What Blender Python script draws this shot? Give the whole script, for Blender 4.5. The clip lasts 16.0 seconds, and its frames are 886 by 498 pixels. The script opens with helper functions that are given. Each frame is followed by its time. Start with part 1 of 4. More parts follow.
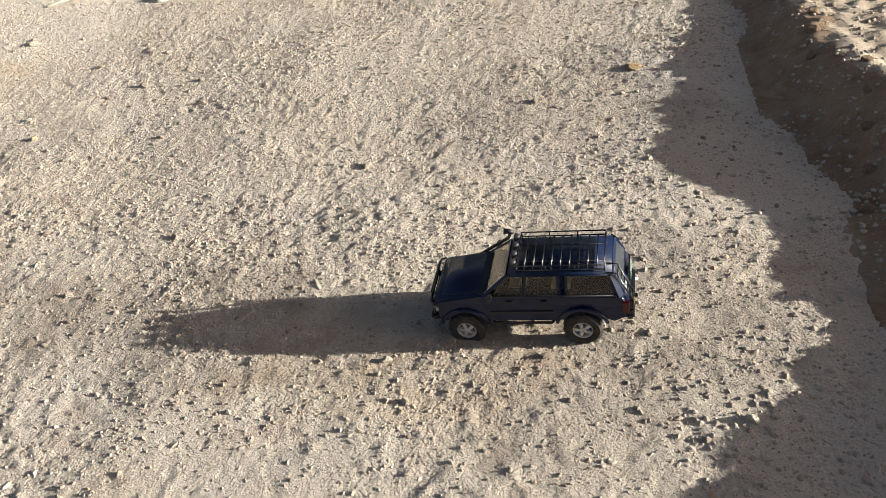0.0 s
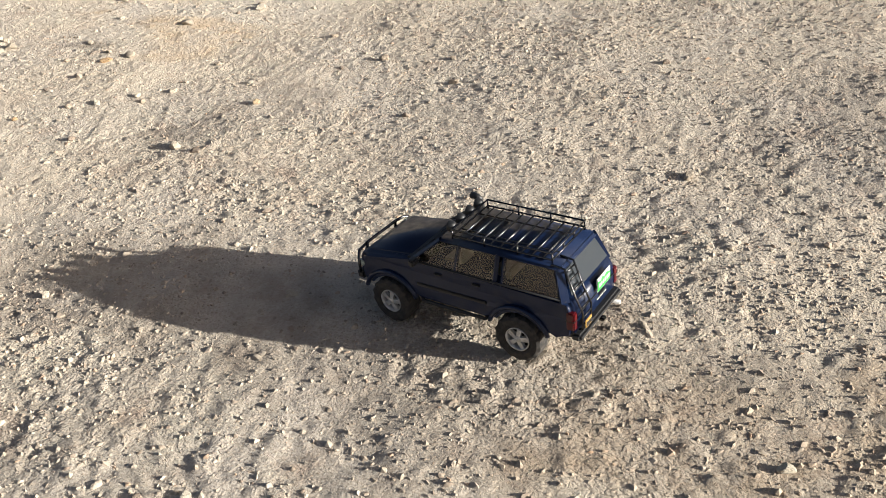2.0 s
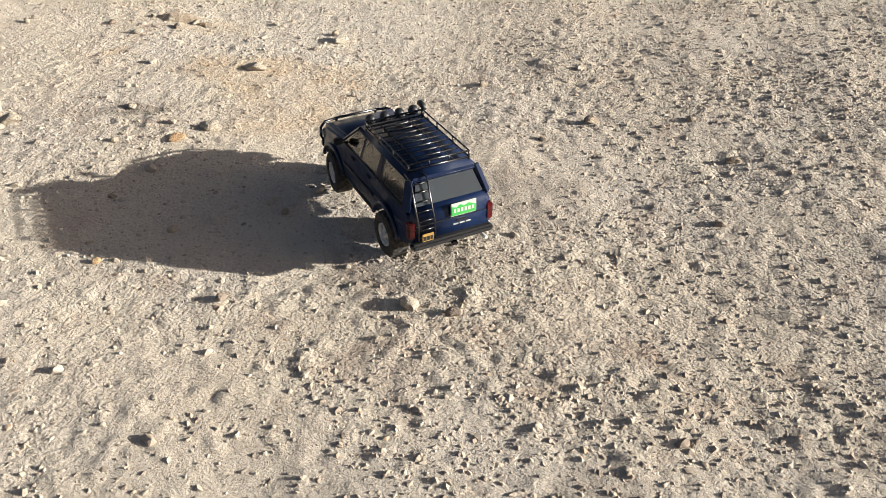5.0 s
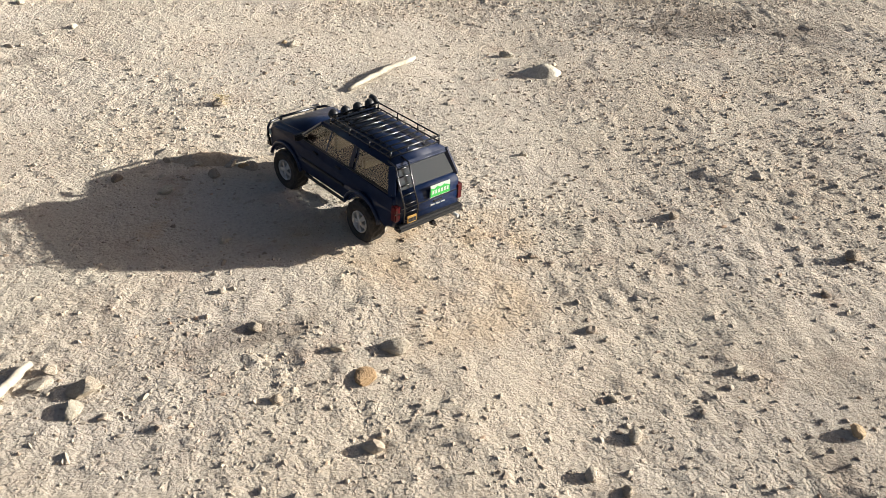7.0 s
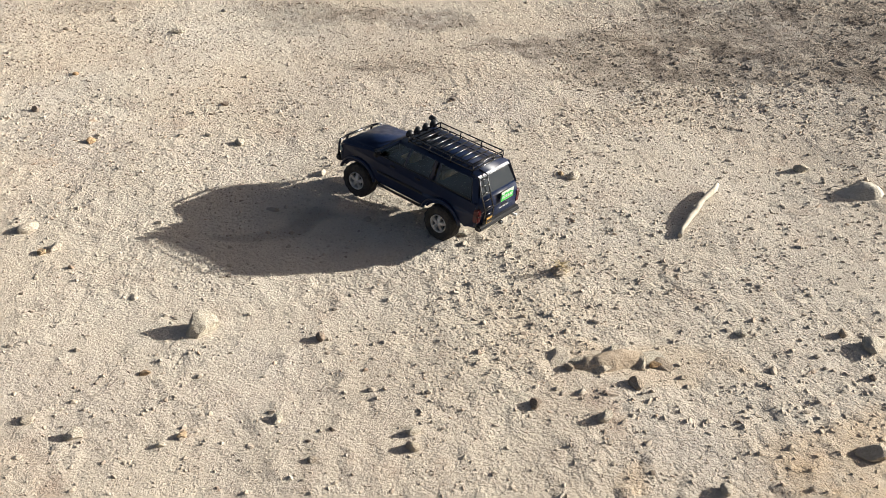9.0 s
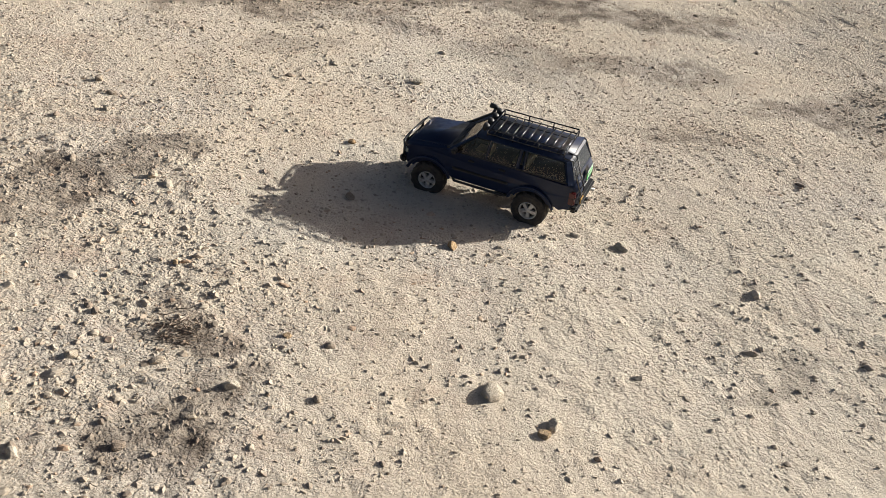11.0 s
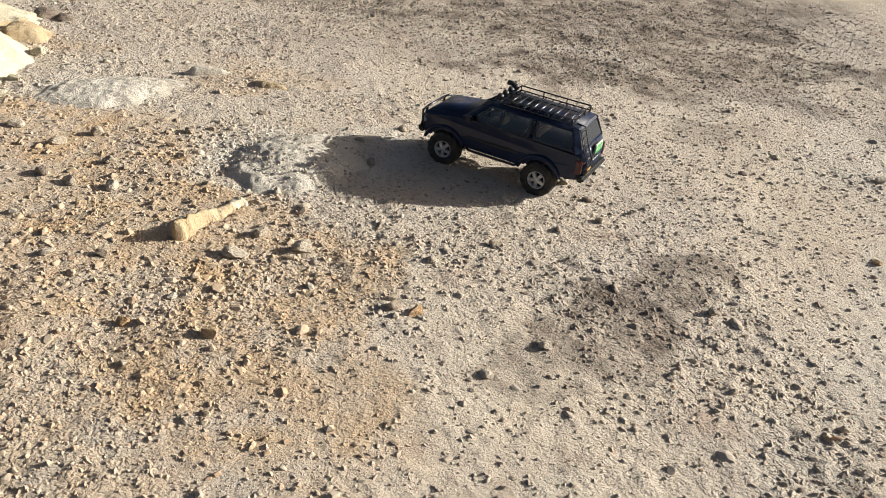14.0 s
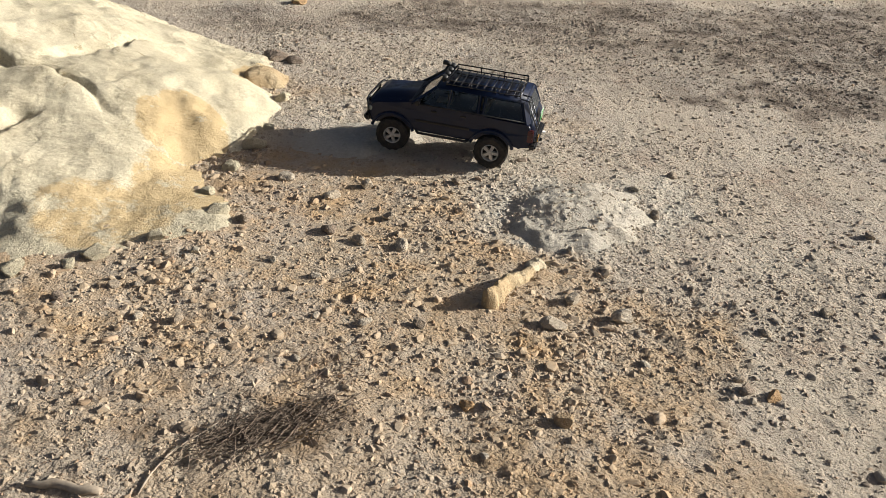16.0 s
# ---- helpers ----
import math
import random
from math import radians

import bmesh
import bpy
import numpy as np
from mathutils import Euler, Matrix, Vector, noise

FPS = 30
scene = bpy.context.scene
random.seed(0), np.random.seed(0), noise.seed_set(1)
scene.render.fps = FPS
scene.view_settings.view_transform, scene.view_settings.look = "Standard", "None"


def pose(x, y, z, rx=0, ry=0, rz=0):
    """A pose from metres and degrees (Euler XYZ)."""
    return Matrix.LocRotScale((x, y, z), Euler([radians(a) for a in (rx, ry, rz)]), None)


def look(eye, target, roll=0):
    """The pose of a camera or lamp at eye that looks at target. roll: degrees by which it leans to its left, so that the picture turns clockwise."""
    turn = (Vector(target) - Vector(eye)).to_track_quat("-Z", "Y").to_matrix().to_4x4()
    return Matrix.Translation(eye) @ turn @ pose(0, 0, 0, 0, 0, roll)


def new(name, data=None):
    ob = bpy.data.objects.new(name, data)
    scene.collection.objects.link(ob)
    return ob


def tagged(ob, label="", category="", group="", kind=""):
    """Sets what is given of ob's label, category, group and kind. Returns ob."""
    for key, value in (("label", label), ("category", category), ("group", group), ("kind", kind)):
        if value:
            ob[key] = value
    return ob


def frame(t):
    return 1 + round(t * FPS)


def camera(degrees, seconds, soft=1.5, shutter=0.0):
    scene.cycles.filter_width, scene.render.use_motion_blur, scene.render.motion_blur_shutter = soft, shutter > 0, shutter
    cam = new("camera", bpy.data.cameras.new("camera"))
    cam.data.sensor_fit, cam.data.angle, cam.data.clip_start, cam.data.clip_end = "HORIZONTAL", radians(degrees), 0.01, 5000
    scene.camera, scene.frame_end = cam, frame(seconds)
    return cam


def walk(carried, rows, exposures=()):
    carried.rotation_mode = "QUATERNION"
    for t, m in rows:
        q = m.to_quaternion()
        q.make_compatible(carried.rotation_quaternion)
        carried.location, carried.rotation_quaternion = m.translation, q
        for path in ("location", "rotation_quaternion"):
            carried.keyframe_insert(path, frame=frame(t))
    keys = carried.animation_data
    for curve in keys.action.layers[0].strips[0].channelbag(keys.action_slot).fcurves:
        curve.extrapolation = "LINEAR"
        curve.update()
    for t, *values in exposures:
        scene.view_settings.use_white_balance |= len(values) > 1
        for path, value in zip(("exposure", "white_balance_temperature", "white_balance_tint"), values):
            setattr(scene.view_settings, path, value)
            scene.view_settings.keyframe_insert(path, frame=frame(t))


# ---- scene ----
# ---------------------------------------------------------------- camera
cam = camera(54.6, 16.0, soft=0.8)
PATH = [
    (0, (1.211, -2.280, 1.649), (0.927, -0.685, 0.475), -3.49),
    (0.5, (1.096, -2.240, 1.508), (0.757, -0.659, 0.331), -2.90),
    (1, (0.945, -2.106, 1.364), (0.548, -0.539, 0.185), -2.05),
    (1.5, (0.726, -1.858, 1.239), (0.243, -0.284, 0.102), -1.58),
    (2, (0.577, -1.761, 1.146), (-0.031, -0.189, 0.070), -1.72),
    (2.5, (0.439, -1.722, 1.137), (-0.255, -0.177, 0.073), -1.47),
    (3, (0.203, -1.596, 1.111), (-0.403, -0.025, 0.033), -0.37),
    (3.5, (-0.138, -1.453, 1.089), (-0.615, 0.158, 0.004), 0.10),
    (3.7, (-0.220, -1.425, 1.073), (-0.669, 0.193, -0.013), 0.61),
    (5.8, (-1.392, -0.686, 0.983), (-1.368, 0.958, -0.156), 1.76),
    (6, (-1.519, -0.593, 0.970), (-1.406, 1.053, -0.160), 2.07),
    (6.5, (-1.808, -0.436, 0.997), (-1.585, 1.221, -0.101), 2.36),
    (7, (-1.987, -0.267, 0.997), (-1.738, 1.395, -0.087), 2.52),
    (7.5, (-2.225, -0.022, 1.035), (-1.912, 1.625, -0.056), 2.53),
    (8, (-2.421, 0.128, 1.047), (-2.140, 1.772, -0.056), 2.11),
    (8.5, (-2.674, 0.271, 1.102), (-2.401, 1.927, 0.015), 1.17),
    (9, (-2.993, 0.431, 1.201), (-2.659, 2.087, 0.130), -0.33),
    (9.2, (-3.101, 0.470, 1.236), (-2.781, 2.132, 0.170), -1.07),
    (11.3, (-4.447, 1.493, 1.203), (-3.874, 3.075, 0.120), 4.71),
    (11.5, (-4.557, 1.516, 1.210), (-3.979, 3.102, 0.137), 4.49),
    (12, (-4.843, 1.556, 1.207), (-4.306, 3.165, 0.147), 4.17),
    (12.5, (-4.992, 1.552, 1.196), (-4.534, 3.182, 0.132), 4.28),
    (13, (-5.058, 1.663, 1.214), (-4.658, 3.326, 0.177), 3.29),
    (13.5, (-5.156, 1.856, 1.202), (-4.794, 3.533, 0.174), 2.68),
    (14, (-5.310, 2.080, 1.212), (-4.989, 3.764, 0.182), 1.73),
    (14.5, (-5.444, 2.205, 1.244), (-5.221, 3.925, 0.248), -0.37),
    (15, (-5.566, 2.261, 1.250), (-5.417, 4.000, 0.274), -1.23),
    (15.5, (-5.698, 2.310, 1.244), (-5.592, 4.044, 0.253), -1.73),
    (16, (-5.784, 2.335, 1.250), (-5.704, 4.062, 0.244), -2.16),
]
walk(cam, [(t, look(eye, target, roll)) for t, eye, target, roll in PATH],
     exposures=[(0.0, 1.26), (2.0, 1.2), (3.7, 1.19), (5.8, 1.14), (7.0, 1.12), (9.2, 0.97), (11.3, 0.84), (12.6, 0.76), (14.5, 0.81), (15.5, 0.58), (16.0, 0.48)])

# ---------------------------------------------------------------- world, sun, exposure
SUN_UP, SUN_TURN = 16.3, -3.4          # low winter sun, from +x and a little from +y
world = bpy.data.worlds.new("sky")
scene.world = world
world.use_nodes = True
wn = world.node_tree.nodes
sky = wn.new("ShaderNodeTexSky")
sky.sky_type, sky.sun_disc = "NISHITA", False
sky.air_density, sky.dust_density, sky.ozone_density = 0.6, 4.0, 0.4
sky.sun_elevation, sky.sun_rotation = radians(SUN_UP), radians(90 + SUN_TURN)
wn["Background"].inputs["Strength"].default_value = 0.051
world.node_tree.links.new(sky.outputs[0], wn["Background"].inputs["Color"])
sun_data = bpy.data.lights.new("sun", "SUN")
sun_data.energy, sun_data.angle, sun_data.color = 5.0, radians(0.53), (1.0, 0.98, 0.915)
sun = new("sun", sun_data)
sun.matrix_world = look((10 * math.cos(radians(SUN_UP)) * math.cos(radians(SUN_TURN)), -10 * math.cos(radians(SUN_UP)) * math.sin(radians(SUN_TURN)), 10 * math.sin(radians(SUN_UP))), (0, 0, 0))


# ---------------------------------------------------------------- materials
def mat(name, color=(0.5, 0.5, 0.5), rough=0.8, metal=0.0):
    m = bpy.data.materials.new(name)
    m.use_nodes = True
    b = m.node_tree.nodes["Principled BSDF"]
    b.inputs["Base Color"].default_value = (*color, 1)
    b.inputs["Roughness"].default_value, b.inputs["Metallic"].default_value = rough, metal
    return m, b


def node(m, kind, **values):
    n = m.node_tree.nodes.new("ShaderNode" + kind)
    for key, value in values.items():
        n.inputs[key.replace("_", " ")].default_value = value
    return n


def link(m, a, b):
    m.node_tree.links.new(a, b)


def tex(m, scale, detail=4.0, rough=0.55, distort=0.0):
    """A noise in object space, in cells per metre."""
    c = node(m, "TexCoord")
    n = node(m, "TexNoise", Scale=scale, Detail=detail, Roughness=rough, Distortion=distort)
    link(m, c.outputs["Object"], n.inputs["Vector"])
    return n.outputs["Fac"]


def ramp(m, fac, stops):
    r = node(m, "ValToRGB")
    e = r.color_ramp.elements
    while len(e) < len(stops):
        e.new(0.5)
    for k, (at, col) in enumerate(stops):
        e[k].position, e[k].color = at, (*col, 1)
    link(m, fac, r.inputs["Fac"])
    return r.outputs["Color"]


def mixed(m, fac, a, b, how="MIX"):
    n = node(m, "MixRGB")
    n.blend_type = how
    for value, slot in ((fac, "Fac"), (a, "Color1"), (b, "Color2")):
        if isinstance(value, (int, float)):
            n.inputs[slot].default_value = value
        elif isinstance(value, tuple):
            n.inputs[slot].default_value = (*value, 1)
        else:
            link(m, value, n.inputs[slot])
    return n.outputs["Color"]


def relief(m, b, fac, strength, depth):
    n = node(m, "Bump", Strength=strength, Distance=depth)
    link(m, fac, n.inputs["Height"])
    if b.inputs["Normal"].links:
        link(m, b.inputs["Normal"].links[0].from_socket, n.inputs["Normal"])
    link(m, n.outputs["Normal"], b.inputs["Normal"])


def marked(m, col, scale=9):
    """Soil colour with the stains that the mesh is marked with."""
    for name, tone in (("stain", (0.125, 0.098, 0.078)), ("ochre", (0.50, 0.33, 0.17)), ("chalk", (0.60, 0.55, 0.465))):
        a = node(m, "Attribute")
        a.attribute_name = name
        edge = mixed(m, 1.0, a.outputs["Fac"], ramp(m, tex(m, scale, 6, 0.7), [(0.35, (0.2,) * 3), (0.6, (1.0,) * 3)]), "MULTIPLY")
        col = mixed(m, edge, col, tone)
    return col


def soil_material():
    m, b = mat("dry_soil", rough=0.95)
    fine = ramp(m, tex(m, 150, 6, 0.75), [(0.3, (0.26, 0.205, 0.155)), (0.5, (0.52, 0.445, 0.36)), (0.72, (0.70, 0.63, 0.54))])
    warm = ramp(m, tex(m, 1.7, 5, 0.6), [(0.32, (0.47, 0.43, 0.385)), (0.5, (0.55, 0.475, 0.38)), (0.7, (0.58, 0.475, 0.35))])
    col = mixed(m, 0.4, fine, warm)
    pink = ramp(m, tex(m, 7, 6, 0.65), [(0.55, (0, 0, 0)), (0.75, (0.6, 0.6, 0.6))])
    col = mixed(m, pink, col, (0.34, 0.235, 0.175))
    dust = ramp(m, tex(m, 3.3, 6, 0.65, 0.5), [(0.52, (0, 0, 0)), (0.66, (0.6, 0.6, 0.6))])
    col = mixed(m, dust, col, (0.56, 0.495, 0.40))
    col = marked(m, col)
    speck = ramp(m, tex(m, 300, 2), [(0.60, (1, 1, 1)), (0.72, (0.5, 0.45, 0.4))])
    col = mixed(m, 1.0, col, speck, "MULTIPLY")
    link(m, col, b.inputs["Base Color"])
    b.inputs["Specular IOR Level"].default_value = 0.1
    c = node(m, "TexCoord")
    warp = node(m, "TexNoise", Scale=40.0, Detail=3.0)
    link(m, c.outputs["Object"], warp.inputs["Vector"])
    moved = node(m, "VectorMath")
    moved.operation = "MULTIPLY_ADD"
    link(m, warp.outputs["Color"], moved.inputs[0])
    moved.inputs[1].default_value = (0.02, 0.02, 0.02)
    link(m, c.outputs["Object"], moved.inputs[2])
    how = node(m, "Attribute")
    how.attribute_name = "coarse"
    for scale, depth in ((62.0, 0.007), (140.0, 0.005)):
        v = node(m, "TexVoronoi", Scale=scale)
        link(m, moved.outputs[0], v.inputs["Vector"])
        inv = node(m, "Math")
        inv.operation = "SUBTRACT"
        inv.inputs[0].default_value = 1.0
        link(m, v.outputs["Distance"], inv.inputs[1])
        relief(m, b, inv.outputs[0], 0.5, depth)
        link(m, how.outputs["Fac"], b.inputs["Normal"].links[0].from_node.inputs["Strength"])
    relief(m, b, tex(m, 75, 6, 0.75), 0.5, 0.011)
    relief(m, b, tex(m, 210, 5, 0.7), 0.6, 0.006)
    return m


SOIL = soil_material()


def pebble_material():
    m, b = mat("pebbles", rough=0.9)
    g = node(m, "NewGeometry")
    tone = ramp(m, g.outputs["Random Per Island"], [(0.0, (0.24, 0.19, 0.15)), (0.18, (0.42, 0.35, 0.275)), (0.6, (0.485, 0.42, 0.335)),
                                                    (0.8, (0.43, 0.37, 0.3)), (0.92, (0.54, 0.47, 0.385)), (1.0, (0.46, 0.32, 0.22))])
    grain = ramp(m, tex(m, 220, 3), [(0.3, (0.75, 0.73, 0.7)), (0.7, (1.0, 1.0, 1.0))])
    col = mixed(m, 1.0, tone, grain, "MULTIPLY")
    link(m, mixed(m, 0.75, col, marked(m, col)), b.inputs["Base Color"])
    b.inputs["Specular IOR Level"].default_value = 0.2
    relief(m, b, tex(m, 400, 3), 0.3, 0.002)
    return m


PEBBLE = pebble_material()

# ---------------------------------------------------------------- ground
rng = np.random.default_rng(7)
LATTICE = rng.random((256, 256))


def value_noise(x, y, cell, shift=0):
    """Smooth noise from 0 to 1 with lumps about one cell wide."""
    u, v = np.asarray(x) / cell + 17.3 * shift + 1000, np.asarray(y) / cell + 9.1 * shift + 1000
    i, j = np.floor(u).astype(int), np.floor(v).astype(int)
    a, b = u - i, v - j
    a, b = a * a * (3 - 2 * a), b * b * (3 - 2 * b)
    at = lambda p, q: LATTICE[p % 256, q % 256]
    return (at(i, j) * (1 - a) + at(i + 1, j) * a) * (1 - b) + (at(i, j + 1) * (1 - a) + at(i + 1, j + 1) * a) * b


def eased(u):
    u = np.clip(u, 0, 1)
    return u * u * (3 - 2 * u)


SLOPES = [math.tan(radians(a)) for a in (3.7, -1.0, -4.3)]      # falls, levels out, climbs, along -x
line_x = np.linspace(-16, 14, 6001)
line_s = SLOPES[0] + (SLOPES[1] - SLOPES[0]) * eased((-1.0 - line_x) / 0.7) + (SLOPES[2] - SLOPES[1]) * eased((-2.75 - line_x) / 0.55)
line_s *= 1 - eased((np.abs(line_x + 2.5) - 6.5) / 4)
line_z = np.concatenate([[0], np.cumsum((line_s[1:] + line_s[:-1]) / 2 * np.diff(line_x))])
line_z -= np.interp(0, line_x, line_z)


def lump(x, y, cx, cy, rx, ry, turn, height, power=1.0):
    c, s = math.cos(radians(turn)), math.sin(radians(turn))
    u, v = ((x - cx) * c + (y - cy) * s) / rx, (-(x - cx) * s + (y - cy) * c) / ry
    return height * np.clip(1 - u * u - v * v, 0, 1) ** power


def coarse(x, y):
    """How rough and stony the soil is: the first stretch most, the middle one least, in drifts."""
    x, y = np.asarray(x, float), np.asarray(y, float)
    base = 0.85 - 0.2 * eased((-0.9 - x) / 0.9) + 0.1 * eased((-3.4 - x) / 0.8) + 0.25 * eased((-5.0 - x) / 0.6)
    drift = 0.6 * value_noise(x, y, 0.6, 5) + 0.4 * value_noise(x, y, 0.22, 6)
    return np.clip(base * (0.6 + 0.8 * eased((drift - 0.25) / 0.5)), 0.08, 1.5)


def low_ground(x, y):
    """The broad form of the ground, without its crumbs."""
    x, y = np.asarray(x, float), np.asarray(y, float)
    z = np.interp(x, line_x, line_z)
    z = z + 0.014 * (value_noise(x, y, 0.55) - 0.5) + 0.010 * (value_noise(x, y, 0.21, 1) - 0.5)
    return z


def shear(x):
    return -1.55 + 0.72 * np.clip(-np.asarray(x, float), 0, 8)


def ground_z(x, y):
    x, y = np.asarray(x, float), np.asarray(y, float)
    rough = (0.4 + 0.5 * coarse(x, y)) * eased((6.6 - np.abs(x + 2.4)) / 0.6) * eased((y - shear(x) + 0.4) / 0.4) * eased((6.6 - y + shear(x)) / 0.6)
    z = low_ground(x, y)
    a, b = 0.82 * x - 0.57 * y, 0.57 * x + 0.82 * y
    c, d = 0.42 * x + 0.91 * y, -0.91 * x + 0.42 * y
    z = z + rough * 0.0035 * (value_noise(a, b, 0.085, 2) - 0.5) + rough * 0.002 * (value_noise(c, d, 0.045, 3) - 0.5)
    # crumbs of crust that stand proud, pits between them, and fine grit
    crumb = eased((value_noise(a, b, 0.025, 7) - 0.62) / 0.2) * (0.4 + value_noise(c, d, 0.12, 9))
    pit = eased((value_noise(c, d, 0.023, 10) - 0.7) / 0.2)
    z = z + rough * (0.0042 * crumb - 0.0026 * pit) + (0.25 + 0.75 * rough) * np.clip(rough, 0, 0.4) * 0.0095 * (value_noise(a, b, 0.0165, 4) - 0.5)
    return z


def steps(first, last, near, far, grow):
    out = [first]
    while out[-1] < last:
        f = (out[-1] - first) / (last - first)
        out.append(out[-1] + near + (far - near) * f ** grow)
    return out


def mesh_from(name, verts, faces, smooth=True):
    me = bpy.data.meshes.new(name)
    verts, faces = np.asarray(verts, np.float32), np.asarray(faces, np.int32)
    n, k = faces.shape
    me.vertices.add(len(verts))
    me.vertices.foreach_set("co", verts.ravel())
    me.loops.add(n * k)
    me.loops.foreach_set("vertex_index", faces.ravel())
    me.polygons.add(n)
    me.polygons.foreach_set("loop_start", np.arange(0, n * k, k, dtype=np.int32))
    me.polygons.foreach_set("use_smooth", np.full(n, smooth))
    me.update(calc_edges=True)
    me.validate()
    return me


# stains of darker, yellower and chalkier soil: centre, half sizes, turn, amount
DARK_SPOTS = [(-0.6, -0.45, 0.9, 0.3, 0, 0.4), (0.4, -0.5, 0.7, 0.3, 0, 0.35), (1.35, -0.45, 0.6, 0.5, 0, 0.35), (1.2, 0.9, 0.7, 0.5, 0, 0.3), (-3.03, 2.62, 0.15, 0.07, 0, 0.7), (-2.27, 1.06, 0.13, 0.08, 0, 0.7),
              (-4.5, 3.72, 0.28, 0.2, 30, 0.8), (-4.75, 3.5, 0.22, 0.14, 0, 0.5), (-4.35, 2.72, 0.2, 0.12, 10, 0.8), (-4.3, 2.95, 0.1, 0.08, 0, 0.8), (-0.6, 3.9, 0.9, 0.5, -20, 0.75),
              (-1.5, 3.6, 0.6, 0.2, -10, 0.6), (-3.0, 6.4, 1.2, 0.5, 10, 0.6), (-4.2, 6.3, 0.9, 0.25, 10, 0.6), (-3.4, 5.2, 0.5, 0.2, -30, 0.5), (-6.05, 3.55, 0.2, 0.12, 15, 0.8), (-3.9, 4.8, 0.3, 0.16, 0, 0.4),
              (-2.6, 4.6, 0.7, 0.2, -15, 0.6), (-5.3, 6.5, 1.3, 0.4, 5, 0.8), (-3.6, 6.2, 1.4, 0.6, 10, 0.95), (-4.1, 5.35, 0.5, 0.24, -20, 0.9), (-3.2, 5.5, 0.9, 0.25, -15, 0.85), (-5.0, 6.05, 0.5, 0.12, -10, 0.6), (-2.2, 5.2, 0.8, 0.3, -20, 0.8), (-0.9, 3.6, 1.2, 0.45, -20, 0.8), (-0.5, 2.85, 0.45, 0.22, -25, 0.6), (-1.9, 4.0, 0.35, 0.2, -10, 0.7), (-2.55, 3.8, 0.22, 0.1, -30, 0.55), (-4.58, 5.3, 0.22, 0.14, 0, 0.9),
              (-4.5, 6.0, 0.9, 0.14, -15, 0.85), (-3.7, 6.5, 1.2, 0.3, 0, 0.8), (-5.8, 6.4, 1.0, 0.2, 0, 0.6), (-4.2, 5.8, 1.5, 0.6, 0, 0.35), (-1.25, 0.52, 0.16, 0.14, 0, 0.4), (-1.0, 0.75, 0.25, 0.14, 30, 0.3), (-2.3, 1.06, 0.12, 0.09, 0, 0.5)]
OCHRE_SPOTS = [(-5.5, 3.7, 0.42, 0.65, 20, 0.58), (-6.1, 4.2, 0.95, 0.8, 0, 0.6), (-5.9, 3.5, 0.9, 0.5, 0, 0.35), (-6.3, 5.3, 0.3, 0.5, 0, 0.4), (-5.6, 5.1, 0.5, 0.2, 0, 0.3), (0.9, -0.6, 0.6, 0.3, 0, 0.2), (-1.9, 1.3, 0.25, 0.4, 20, 0.2),
               (-5.7, 3.4, 0.15, 0.3, 10, 0.35), (-1.85, 1.43, 0.3, 0.22, 10, 0.45), (-1.75, 1.15, 0.3, 0.2, 0, 0.25), (-2.5, 1.43, 0.08, 0.08, 0, 0.4), (-2.25, 1.85, 0.3, 0.12, 0, 0.35)]
CHALK_SPOTS = [(-5.3, 4.4, 0.4, 0.35, 0, 0.8), (-5.9, 5.0, 0.5, 0.3, 0, 0.5), (-2.9, 2.6, 1.0, 0.8, 0, 0.35), (-3.2, 4.4, 0.6, 0.5, 0, 0.5), (-1.9, 2.2, 0.8, 0.9, 0, 0.3), (-3.7, 3.6, 0.6, 0.3, 40, 0.4)]


def mark(me, x, y):
    """Stores the soil's stains and roughness on a mesh's points."""
    wx = x + 0.3 * (value_noise(x, y, 0.3, 11) - 0.5) + 0.14 * (value_noise(x, y, 0.09, 13) - 0.5)
    wy = y + 0.3 * (value_noise(x, y, 0.3, 12) - 0.5) + 0.14 * (value_noise(x, y, 0.09, 14) - 0.5)
    patchy = 0.5 + 0.6 * value_noise(x, y, 0.11, 15) + 0.4 * value_noise(x, y, 0.04, 16)
    for name, spots in (("stain", DARK_SPOTS), ("ochre", OCHRE_SPOTS), ("chalk", CHALK_SPOTS)):
        f = np.zeros(x.shape)
        for cx, cy, rx, ry, turn, amount in spots:
            f = np.maximum(f, amount * eased(1.6 * lump(wx, wy, cx, cy, rx, ry, turn, 1.0)))
        me.attributes.new(name, "FLOAT", "POINT").data.foreach_set("value", np.clip(f * patchy, 0, 1).astype(np.float32))
    me.attributes.new("coarse", "FLOAT", "POINT").data.foreach_set("value", np.clip(0.85 * coarse(x, y) - 0.14, 0.05, 0.85).astype(np.float32))


